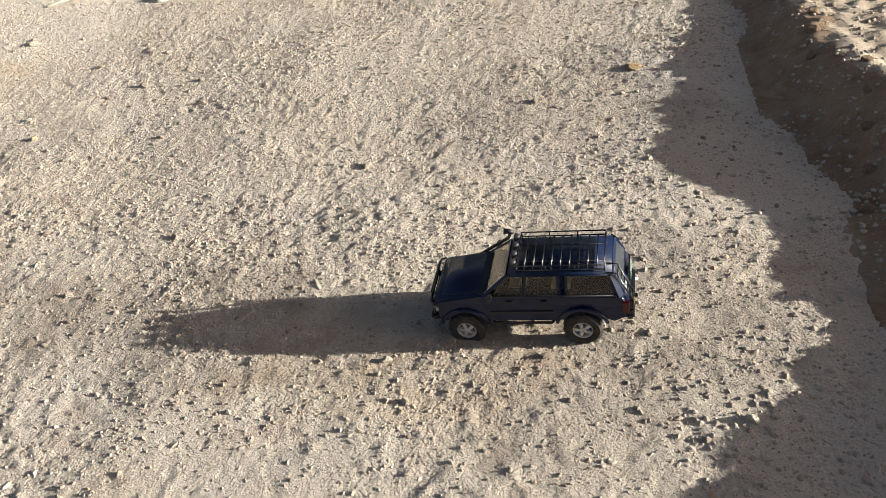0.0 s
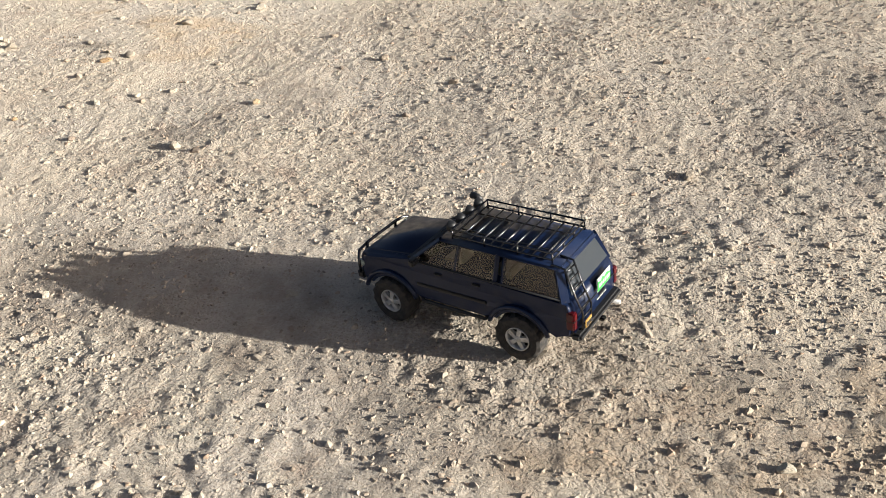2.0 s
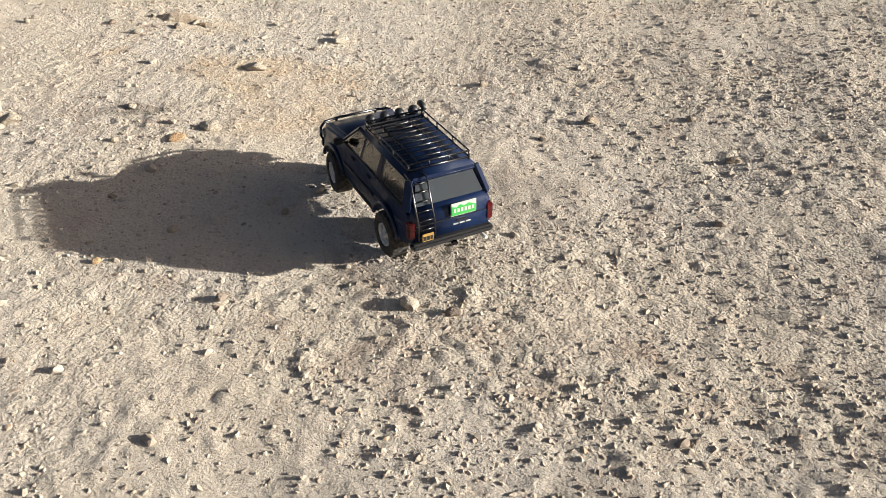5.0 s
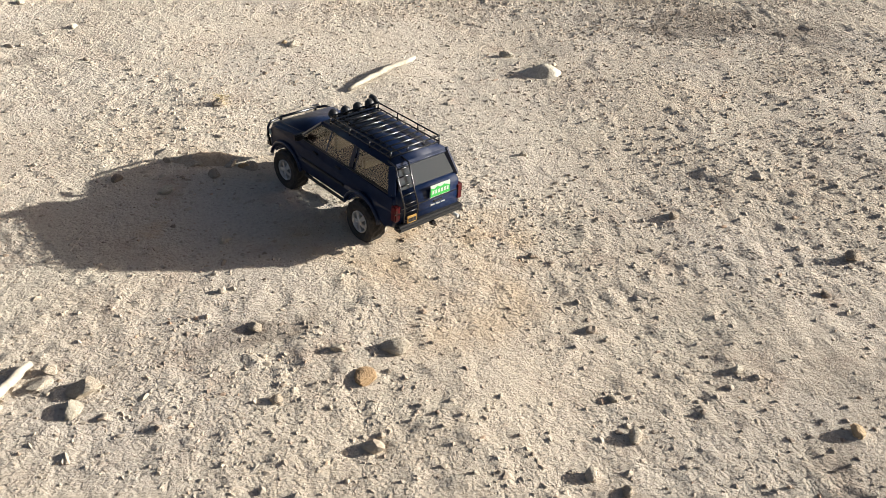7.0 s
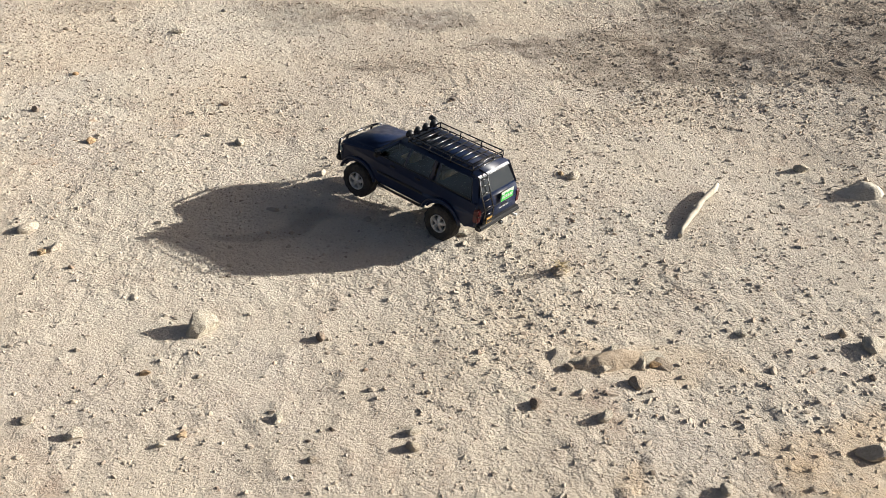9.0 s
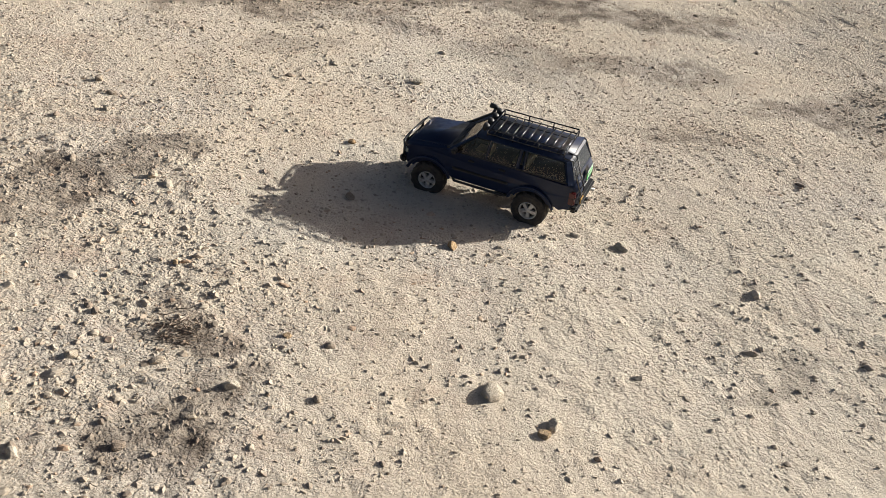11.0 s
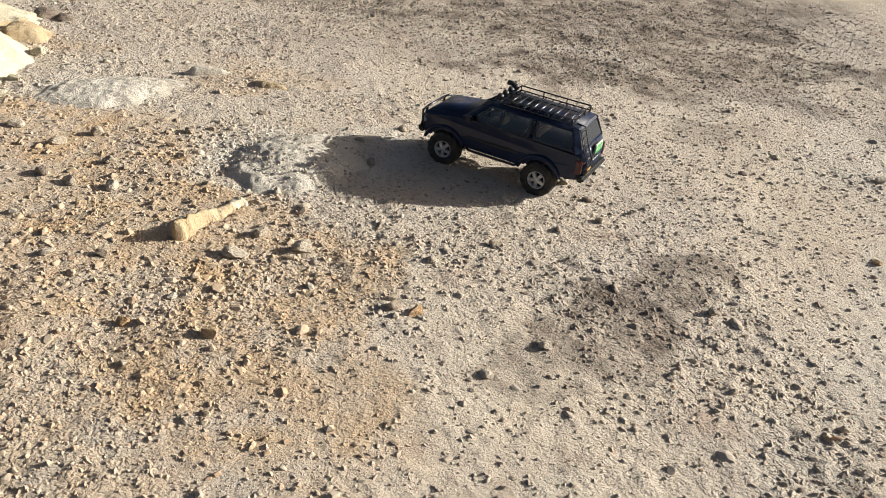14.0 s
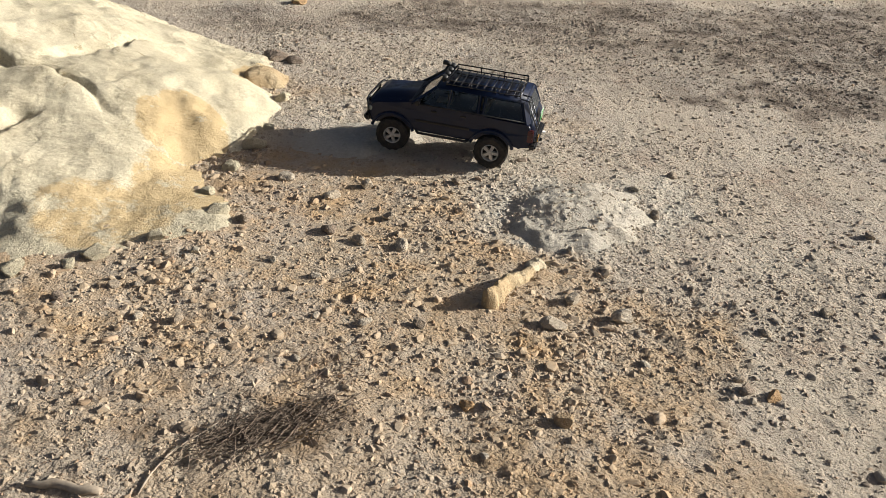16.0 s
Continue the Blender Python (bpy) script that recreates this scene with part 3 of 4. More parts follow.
    ridge = [(-0.056, 0.139), (0.004, 0.139), (0.004, 0.162), (-0.008, 0.158), (-0.017, 0.164), (-0.027, 0.159), (-0.038, 0.163), (-0.056, 0.156)]
    a, b = [bm.verts.new((-0.2839, y * 0.96 - 0.001, z)) for y, z in ridge], [bm.verts.new((-0.2826, y * 0.96 - 0.001, z)) for y, z in ridge]
    bm.faces.new(a)
    for k in range(len(a)):
        bm.faces.new((a[k], a[(k + 1) % len(a)], b[(k + 1) % len(a)], b[k]))
    part("mountain_shape", bm, GREEN, plate, "green ridge printed on the plate")
    for k in range(6):
        part("plate_bar", box(bmesh.new(), -0.2845, -0.2832, -0.050 + 0.0085 * k, -0.0445 + 0.0085 * k, 0.146, 0.155), WHITE, plate)
    # front end
    grille = part("grille", box(bmesh.new(), 0.235, 0.2415, -0.048, 0.048, 0.117, 0.139, 0.0015), BLACK, car)
    for k in range(4):
        part("grille_bar", box(bmesh.new(), 0.2405, 0.2435, -0.047, 0.047, 0.1195 + 0.005 * k, 0.1215 + 0.005 * k, 0.0005), STEEL, grille)
    part("front_bumper", box(bmesh.new(), 0.230, 0.251, -0.097, 0.098, 0.082, 0.103, 0.005), BLACK, car, "black steel front bumper")
    bar = part("bull_bar", tube(bmesh.new(), [(0.246, 0.056, 0.09), (0.252, 0.056, 0.12), (0.247, 0.052, 0.150), (0.247, -0.052, 0.150), (0.252, -0.056, 0.12), (0.246, -0.056, 0.09)], 0.004, 8), STEEL, car, "black tubular bull bar")
    part("cross_tube", tube(bmesh.new(), [(0.252, 0.056, 0.126), (0.252, -0.056, 0.126)], 0.0032, 8), STEEL, bar)
    for side in (1, -1):
        part("side_hoop", tube(bmesh.new(), [(0.248, side * 0.054, 0.149), (0.245, side * 0.085, 0.147), (0.236, side * 0.0995, 0.139), (0.235, side * 0.1015, 0.118), (0.243, side * 0.093, 0.1)], 0.0034, 8), STEEL, bar)
    # rear end
    part("rear_bumper", box(bmesh.new(), -0.291, -0.268, -0.096, 0.096, 0.079, 0.0955, 0.005), BLACK, car, "black rear bumper")
    part("tow_hitch", box(bmesh.new(), -0.298, -0.286, -0.007, 0.007, 0.074, 0.082, 0.002), STEEL, car)
    part("exhaust", tube(bmesh.new(), [(-0.22, -0.07, 0.07), (-0.298, -0.074, 0.072)], 0.0045, 10), SILVER, car, "short metal exhaust pipe")
    ladder = part("ladder", tube(bmesh.new(), [(-0.225, 0.080, 0.230), (-0.252, 0.080, 0.227), (-0.273, 0.080, 0.172), (-0.288, 0.080, 0.14), (-0.288, 0.080, 0.102), (-0.28, 0.080, 0.099)], 0.0021, 6), STEEL, car, "black rear door ladder")
    part("ladder_rail", tube(bmesh.new(), [(-0.225, 0.043, 0.230), (-0.252, 0.043, 0.227), (-0.273, 0.043, 0.172), (-0.288, 0.043, 0.14), (-0.288, 0.043, 0.102), (-0.28, 0.043, 0.099)], 0.0021, 6), STEEL, ladder)
    for x, z in ((-0.2545, 0.2185), (-0.262, 0.203), (-0.269, 0.184), (-0.2765, 0.165), (-0.2845, 0.147), (-0.288, 0.128), (-0.288, 0.110)):
        part("rung", tube(bmesh.new(), [(x, 0.043, z), (x, 0.080, z)], 0.0018, 6), STEEL, ladder)
    tag = part("warning_tag", box(bmesh.new(), -0.2925, -0.2895, 0.048, 0.075, 0.101, 0.119, 0.001), AMBER, car, "small yellow and black tag")
    for k in range(3):
        part("tag_bar", box(bmesh.new(), -0.2932, -0.2922, 0.050 + 0.008 * k, 0.0562 + 0.008 * k, 0.104, 0.114), BLACK, tag)
    # roof rack with its lamps
    top, low = 0.2475, 0.2335
    corners = [(0.002, 0.070), (0.002, -0.070), (-0.222, -0.070), (-0.222, 0.070)]
    ring = lambda z, g: [(x + (g if x < 0 else -g), y * (1 - g * 10), z) for x, y in corners + corners[:1]]
    rack = part("roof_rack", tube(bmesh.new(), ring(top, 0.0), 0.0022, 6), STEEL, car, "black tubular roof rack")
    part("lower_ring", tube(bmesh.new(), ring(low, 0.0), 0.0022, 6), STEEL, rack)
    for x, y in [(x, y) for x in (0.002, -0.0727, -0.147, -0.222) for y in (0.070, -0.070)] + [(-0.222, 0.023), (-0.222, -0.023)]:
        part("post", tube(bmesh.new(), [(x, y, low - 0.008 if abs(y) > 0.05 else low), (x, y, top)], 0.0019, 6), STEEL, rack)
    for k in range(9):
        x = -0.016 - 0.0232 * k
        part("slat", tube(bmesh.new(), [(x, 0.069, low + 0.0008), (x, -0.069, low + 0.0008)], 0.0018, 8), STEEL, rack)
    for y in (0.035, -0.035):
        part("long_bar", tube(bmesh.new(), [(0.002, y, low - 0.002), (-0.222, y, low - 0.002)], 0.0016, 6), STEEL, rack)
    part("sunroof", box(bmesh.new(), -0.070, -0.012, -0.036, 0.036, 0.2260, 0.2282, 0.0008), GLASS, car, "glossy dark sunroof panel")
    part("lamp_bar", tube(bmesh.new(), [(0.014, 0.062, 0.236), (0.014, -0.062, 0.236)], 0.0024, 6), STEEL, rack)
    for y in (0.053, 0.018, -0.018, -0.053):
        bm = bmesh.new()
        lathe(bm, [(0.0, -0.010), (0.0065, -0.0085), (0.0105, -0.0035), (0.0118, 0.004), (0.0118, 0.006), (0.0106, 0.0065)], 20)
        bmesh.ops.transform(bm, matrix=Matrix.Translation((0.013, y, 0.2445)) @ Matrix.Rotation(radians(-90), 4, "Z"), verts=bm.verts)
        lamp = part("roof_lamp", bm, BLACK, car, "round black spot lamp")
        bm = lathe(bmesh.new(), [(0.0, 0.0068), (0.0106, 0.006), (0.0106, 0.003), (0.0, 0.003)], 20)
        bmesh.ops.transform(bm, matrix=Matrix.Translation((0.013, y, 0.2445)) @ Matrix.Rotation(radians(-90), 4, "Z"), verts=bm.verts)
        part("lamp_glass", bm, LENS, lamp)
    # snorkel on the far front pillar
    snorkel = part("snorkel", tube(bmesh.new(), [(0.135, -0.099, 0.150), (0.112, -0.103, 0.162), (0.098, -0.103, 0.172), (0.044, -0.090, 0.215), (0.037, -0.088, 0.232)], 0.0048, 8), BLACK, car, "black plastic snorkel")
    part("snorkel_head", tube(bmesh.new(), [(0.028, -0.088, 0.233), (0.039, -0.088, 0.239), (0.054, -0.088, 0.240)], [0.005, 0.0072, 0.008], 8), BLACK, snorkel)
    # underside and cabin
    part("chassis", box(bmesh.new(), -0.23, 0.228, -0.038, 0.038, 0.056, 0.082, 0.004), DARK, car)
    for x, name in ((AXLE_X, "front_axle"), (-AXLE_X, "rear_axle")):
        axle = part(name, tube(bmesh.new(), [(x, 0.078, AXLE_Z), (x, -0.078, AXLE_Z)], 0.0062, 10), DARK, car)
        bm = bmesh.new()
        bmesh.ops.create_uvsphere(bm, u_segments=12, v_segments=8, radius=0.016, matrix=Matrix.Translation((x, 0.012, AXLE_Z)))
        part("differential", bm, DARK, axle)
        for side in (1, -1):
            part("shock_absorber", tube(bmesh.new(), [(x, side * 0.056, AXLE_Z), (x + 0.01, side * 0.05, 0.112)], 0.0055, 10), DARK, axle)
    part("dashboard", box(bmesh.new(), 0.062, 0.096, -0.084, 0.084, 0.155, 0.176, 0.004), DARK, car)
    bm = lathe(bmesh.new(), [(0.0125 + 0.0016 * math.cos(a), 0.0016 * math.sin(a)) for a in [2 * math.pi * k / 6 for k in range(7)]], 20)
    bmesh.ops.transform(bm, matrix=Matrix.Translation((0.052, 0.042, 0.181)) @ Matrix.Rotation(radians(62), 4, "Z") @ Matrix.Rotation(radians(90), 4, "Z"), verts=bm.verts)
    part("steering_wheel", bm, BLACK, car)
    for y in (0.042, -0.042):
        seat = part("front_seat", box(bmesh.new(), -0.002, 0.038, y - 0.025, y + 0.025, 0.150, 0.171, 0.006), TRIM, car, "tan front seat")
        part("seat_back", box(bmesh.new(), -0.014, -0.002, y - 0.025, y + 0.025, 0.155, 0.200, 0.005), TRIM, seat)
    seat = part("rear_seat", box(bmesh.new(), -0.118, -0.075, -0.074, 0.074, 0.150, 0.170, 0.006), TRIM, car, "tan rear bench")
    part("seat_back", box(bmesh.new(), -0.130, -0.118, -0.074, 0.074, 0.155, 0.192, 0.005), TRIM, seat)
    wheels = [build_wheel(car, x, side) for x in (AXLE_X, -AXLE_X) for side in (1, -1)]
    return car, wheels


car, wheels = build_car()


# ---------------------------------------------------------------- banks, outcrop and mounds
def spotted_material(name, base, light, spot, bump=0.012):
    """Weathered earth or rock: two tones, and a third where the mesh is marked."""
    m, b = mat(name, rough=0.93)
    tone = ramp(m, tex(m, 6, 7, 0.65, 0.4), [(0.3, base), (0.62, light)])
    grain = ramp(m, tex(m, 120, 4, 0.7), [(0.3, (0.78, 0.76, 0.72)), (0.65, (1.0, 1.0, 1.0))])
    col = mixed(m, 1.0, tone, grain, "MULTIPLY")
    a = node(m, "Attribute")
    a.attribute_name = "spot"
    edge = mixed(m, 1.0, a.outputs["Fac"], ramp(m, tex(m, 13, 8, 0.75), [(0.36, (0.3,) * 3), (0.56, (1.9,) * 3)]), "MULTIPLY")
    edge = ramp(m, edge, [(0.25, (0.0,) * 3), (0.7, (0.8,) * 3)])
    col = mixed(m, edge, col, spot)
    crack = ramp(m, tex(m, 11, 9, 0.75, 1.2), [(0.30, (0.55, 0.5, 0.42)), (0.40, (1, 1, 1))])
    link(m, mixed(m, 1.0, col, crack, "MULTIPLY"), b.inputs["Base Color"])
    b.inputs["Specular IOR Level"].default_value = 0.12
    relief(m, b, tex(m, 34, 8, 0.72, 0.2), 0.6, bump)
    relief(m, b, tex(m, 150, 5, 0.7), 0.6, 0.006)
    return m


CHALK = spotted_material("chalky_rock", (0.58, 0.51, 0.365), (0.73, 0.66, 0.50), (0.60, 0.44, 0.235), 0.02)
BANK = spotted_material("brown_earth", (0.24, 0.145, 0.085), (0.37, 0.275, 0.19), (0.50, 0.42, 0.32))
MOUND = spotted_material("grey_earth", (0.49, 0.44, 0.365), (0.63, 0.58, 0.50), (0.55, 0.42, 0.25))
CRUST = spotted_material("crusted_earth", (0.36, 0.27, 0.19), (0.52, 0.43, 0.33), (0.55, 0.4, 0.24))
OCHRE = spotted_material("ochre_rock", (0.42, 0.305, 0.175), (0.55, 0.44, 0.29), (0.62, 0.54, 0.4))


def raised(name, x0, x1, y0, y1, step, height, spots, material, label, category, sink=0.03):
    """A solid hump: its top follows height() over the ground, and its rim runs under the soil."""
    xx, yy = np.meshgrid(np.arange(x0, x1, step), np.arange(y0, y1, step), indexing="ij")
    h = height(xx, yy)
    zz = low_ground(xx, yy) + h - sink
    n, m = xx.shape
    idx = np.arange(n * m).reshape(n, m)
    faces = np.stack([idx[:-1, :-1], idx[1:, :-1], idx[1:, 1:], idx[:-1, 1:]], -1).reshape(-1, 4)
    used = (h[:-1, :-1] + h[1:, :-1] + h[1:, 1:] + h[:-1, 1:]).reshape(-1) > 0.001
    me = mesh_from(name, np.stack([xx, yy, zz], -1).reshape(-1, 3), faces[used])
    f = np.zeros(xx.shape)
    for cx, cy, rx, ry, turn, amount in spots:
        f = np.maximum(f, amount * eased(1.8 * lump(xx, yy, cx, cy, rx, ry, turn, 1.0)))
    me.attributes.new("spot", "FLOAT", "POINT").data.foreach_set("value", f.ravel().astype(np.float32))
    bm = bmesh.new()
    bm.from_mesh(me)
    bmesh.ops.delete(bm, geom=[v for v in bm.verts if not v.link_faces], context="VERTS")
    bm.to_mesh(me)
    bm.free()
    me.materials.append(material)
    return tagged(new(name, me), label, category)


def ridged(x, y, cell, shift):
    return 1 - np.abs(2 * value_noise(x, y, cell, shift) - 1)


def outcrop_height(x, y):
    wx, wy = x + 0.22 * (value_noise(x, y, 0.26, 21) - 0.5) + 0.06 * (value_noise(x, y, 0.07, 27) - 0.5), y + 0.22 * (value_noise(x, y, 0.26, 22) - 0.5) + 0.06 * (value_noise(x, y, 0.07, 28) - 0.5)
    h = lump(wx, wy, -7.75, 5.35, 1.56, 1.32, 0, 0.43, 1.3)
    h = h + lump(wx, wy, -6.62, 4.48, 0.55, 0.46, 20, 0.055, 1.6)
    h = h + lump(wx, wy, -6.46, 5.12, 0.36, 0.42, 0, 0.05, 1.6)
    h = h - 0.3 * lump(wx, wy, -6.48, 4.86, 0.13, 0.13, 0, 0.09) - lump(wx, wy, -7.05, 4.62, 0.26, 0.07, 30, 0.07) - lump(wx, wy, -6.75, 5.35, 0.3, 0.03, 50, 0.03) - lump(wx, wy, -6.95, 5.0, 0.3, 0.03, -20, 0.03)
    some = h > 0.003
    rough = 0.022 * (ridged(x, y, 0.41, 23) - 0.6) + 0.008 * (ridged(wx, wy, 0.16, 24) - 0.6) + 0.010 * np.minimum(ridged(wx, wy, 0.09, 26) - 0.35, 0) + 0.006 * (value_noise(0.8 * x - 0.6 * y, 0.6 * x + 0.8 * y, 0.037, 25) - 0.5) + 0.006 * (value_noise(0.5 * x + 0.87 * y, 0.5 * y - 0.87 * x, 0.019, 29) - 0.5) - 0.004 * eased((value_noise(0.6 * x + 0.8 * y, 0.6 * y - 0.8 * x, 0.035, 37) - 0.76) / 0.12)
    step = 0.007 * np.floor(h / 0.045 + 0.8 * value_noise(x, y, 0.3, 30))
    h = h + some * np.clip(h / 0.06, 0, 1) * (rough + 0.5 * (step - 0.15 * h))
    return np.where(some, np.maximum(h, 0.0), 0.0)


outcrop = raised("rock_outcrop", -9.5, -6.0, 3.85, 6.9, 0.0108, outcrop_height,
       [(-6.46, 4.88, 0.15, 0.17, 0, 1.0), (-6.40, 4.6, 0.17, 0.24, 0, 0.75), (-6.58, 4.38, 0.22, 0.18, 0, 0.5), (-7.1, 4.62, 0.22, 0.12, 20, 0.9), (-7.2, 5.0, 0.2, 0.1, 0, 0.6), (-6.28, 5.5, 0.14, 0.14, 0, 0.9)],
       CHALK, "pale chalky rock outcrop with ochre hollows rising from gravel", "rock outcrop")

BANK_AT = ([-2.4, -1.4, -1.04, -0.89, -0.63, -0.36, -0.16, 0.18, 0.30, 0.51, 1.0, 1.93, 2.6, 3.4], [0.235, 0.23, 0.208, 0.183, 0.145, 0.118, 0.108, 0.112, 0.19, 0.212, 0.172, 0.13, 0.13, 0.1])


def bank_height(x, y):
    crest = np.interp(y, *BANK_AT) + 0.02 * (value_noise(x, y, 0.16, 31) - 0.5)
    foot = 2.03 + 0.16 * (value_noise(y, 0 * y, 0.3, 32) - 0.5) + 0.1 * np.clip(-y, 0, 2)
    edge = 2.4 - 0.2 * eased((y - 0.55) / 0.25)
    crest = crest * (1 - 0.28 * eased((y - 0.55) / 0.25))
    foot = foot - 0.08 * eased((y - 0.55) / 0.25)
    h = crest * eased((x - foot) / (edge - foot)) * (1 - 0.5 * eased((x - edge - 0.1) / 1.4))
    h = h + (x > foot) * np.clip(h / 0.06, 0, 1) * (0.03 * (ridged(x, y, 0.21, 33) - 0.5) + 0.015 * (value_noise(x, y, 0.06, 35) - 0.5) + 0.016 * (value_noise(x, y, 0.05, 34) - 0.5)) + 0.012 * (x > foot)
    wave = 0.7 * (value_noise(x, y, 0.6, 36) - 0.5)
    h = h * eased((4.3 - 0.12 * (y - 0.5) ** 2 - x + wave) / 1.3) * eased((y + 2.9 + wave - 0.3 * (x - 2.4)) / 0.9) * eased((4.2 - y + wave - 0.3 * (x - 2.4)) / 1.2)
    return np.maximum(h, 0) * (x > foot)


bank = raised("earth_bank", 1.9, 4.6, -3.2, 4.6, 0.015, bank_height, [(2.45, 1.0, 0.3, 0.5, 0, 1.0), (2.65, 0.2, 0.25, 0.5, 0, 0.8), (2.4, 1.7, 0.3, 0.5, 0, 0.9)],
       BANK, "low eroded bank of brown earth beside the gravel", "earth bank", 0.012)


def small_mound(name, cx, cy, rx, ry, turn, height, material, label, spots=()):
    def form(x, y):
        wx, wy = x + 0.05 * (value_noise(x, y, 0.07, 41) - 0.5), y + 0.05 * (value_noise(x, y, 0.07, 42) - 0.5)
        h = lump(wx, wy, cx, cy, rx, ry, turn, height + 0.012, 1.15)
        return h + (h > 0.002) * np.clip(h / 0.02, 0, 1) * (0.008 * (value_noise(x + 0.5 * y, y - 0.5 * x, 0.09, 43) - 0.5) + 0.004 * (value_noise(x + 0.7 * y, y - 0.7 * x, 0.031, 44) - 0.5) + 0.005 * (value_noise(x - 0.4 * y, y + 0.4 * x, 0.014, 45) - 0.5))
    r = max(rx, ry) + 0.06
    return raised(name, cx - r, cx + r, cy - r, cy + r, 0.0055, form, spots, material, label, "mound", 0.012)


small_mound("dirt_mound", -5.31, 4.42, 0.26, 0.22, 60, 0.045, MOUND, "small rounded mound of pale grey dirt")
small_mound("dirt_mound", -1.27, 2.47, 0.1, 0.06, 10, 0.03, MOUND, "low grey hump of packed dirt")
small_mound("dirt_mound", -5.9, 4.95, 0.28, 0.16, 20, 0.03, MOUND, "low pale hump of packed dirt")
small_mound("ochre_knob", -6.29, 5.5, 0.12, 0.1, 0, 0.045, OCHRE, "crumbling ochre knob of rock by the outcrop")
small_mound("crusted_patch", -2.31, 1.85, 0.13, 0.05, -5, 0.02, CRUST, "cracked crusty patch of tan earth")
small_mound("clod_ridge", -5.62, 5.16, 0.11, 0.035, 5, 0.028, MOUND, "short broken ridge of dry clods")
small_mound("clod_ridge", -5.4, 5.06, 0.09, 0.03, -30, 0.022, OCHRE, "short brownish ridge of dry clods")


# ---------------------------------------------------------------- stones
def stone_material(name, stops):
    m, b = mat(name, rough=0.88)
    info = node(m, "ObjectInfo")
    tone = ramp(m, info.outputs["Random"], stops)
    grain = ramp(m, tex(m, 3.0, 6, 0.7), [(0.3, (0.72, 0.69, 0.64)), (0.65, (1.0, 1.0, 1.0))])
    link(m, mixed(m, 1.0, tone, grain, "MULTIPLY"), b.inputs["Base Color"])
    b.inputs["Specular IOR Level"].default_value = 0.2
    relief(m, b, tex(m, 5.0, 8, 0.7), 0.5, 0.15)
    return m


STONE = {"tan": stone_material("tan_stone", [(0.0, (0.38, 0.31, 0.24)), (0.5, (0.5, 0.43, 0.34)), (1.0, (0.58, 0.51, 0.42))]),
         "pale": stone_material("pale_stone", [(0.0, (0.50, 0.445, 0.36)), (1.0, (0.58, 0.525, 0.43))]),
         "dark": stone_material("brown_stone", [(0.0, (0.27, 0.215, 0.17)), (1.0, (0.36, 0.29, 0.23))]),
         "ochre": stone_material("ochre_stone", [(0.0, (0.47, 0.31, 0.17)), (1.0, (0.53, 0.40, 0.26))])}
STONE_LABEL = {"tan": "rough tan stone half sunk in gravel", "pale": "pale weathered stone lying on the gravel", "dark": "dark brown stone lying on the gravel",
               "ochre": "ochre sandstone lump on the gravel"}


def cut_stone(seed, cuts=9, level=3):
    """A unit stone with flat worn faces."""
    r = random.Random(seed)
    bm = bmesh.new()
    bmesh.ops.create_icosphere(bm, subdivisions=level, radius=1)
    for _ in range(cuts):
        n = Vector((r.gauss(0, 1), r.gauss(0, 1), r.gauss(0, 1))).normalized()
        d = r.uniform(0.55, 0.85)
        for v in bm.verts:
            over = v.co.dot(n) - d
            if over > 0:
                v.co -= n * over
    for v in bm.verts:
        v.co *= 1 + 0.07 * noise.noise(v.co * 2.3 + Vector((seed, 0, 0)))
    me = bpy.data.meshes.new("stone")
    bm.to_mesh(me)
    bm.free()
    return me


STONE_MESHES = {}
for tone in STONE:
    for k in range(5):
        STONE_MESHES[tone, k] = cut_stone(11 * k + len(tone))
        STONE_MESHES[tone, k].materials.append(STONE[tone])
BLOCKS = [cut_stone(70 + k, 11) for k in range(3)]
for me in BLOCKS:
    me.materials.append(CHALK)
BANK_STONES = [cut_stone(90 + k, 11) for k in range(3)]
for me in BANK_STONES:
    me.materials.append(BANK)
stone_dice = random.Random(5)


def put_stone(x, y, r, tone="tan", flat=None, name="stone", label=""):
    ob = new(name, STONE_MESHES[tone, stone_dice.randrange(5)])
    high = flat or stone_dice.uniform(0.55, 0.9)
    ob.scale = (r * stone_dice.uniform(0.95, 1.3), r * stone_dice.uniform(0.75, 1.0), r * high)
    ob.location = (x, y, float(ground_z(x, y)) + 0.3 * r * high)
    ob.rotation_euler = (radians(stone_dice.uniform(-12, 12)), radians(stone_dice.uniform(-12, 12)), stone_dice.uniform(0, 6.28))
    return tagged(ob, label or STONE_LABEL[tone], "stone", "stones on the gravel")


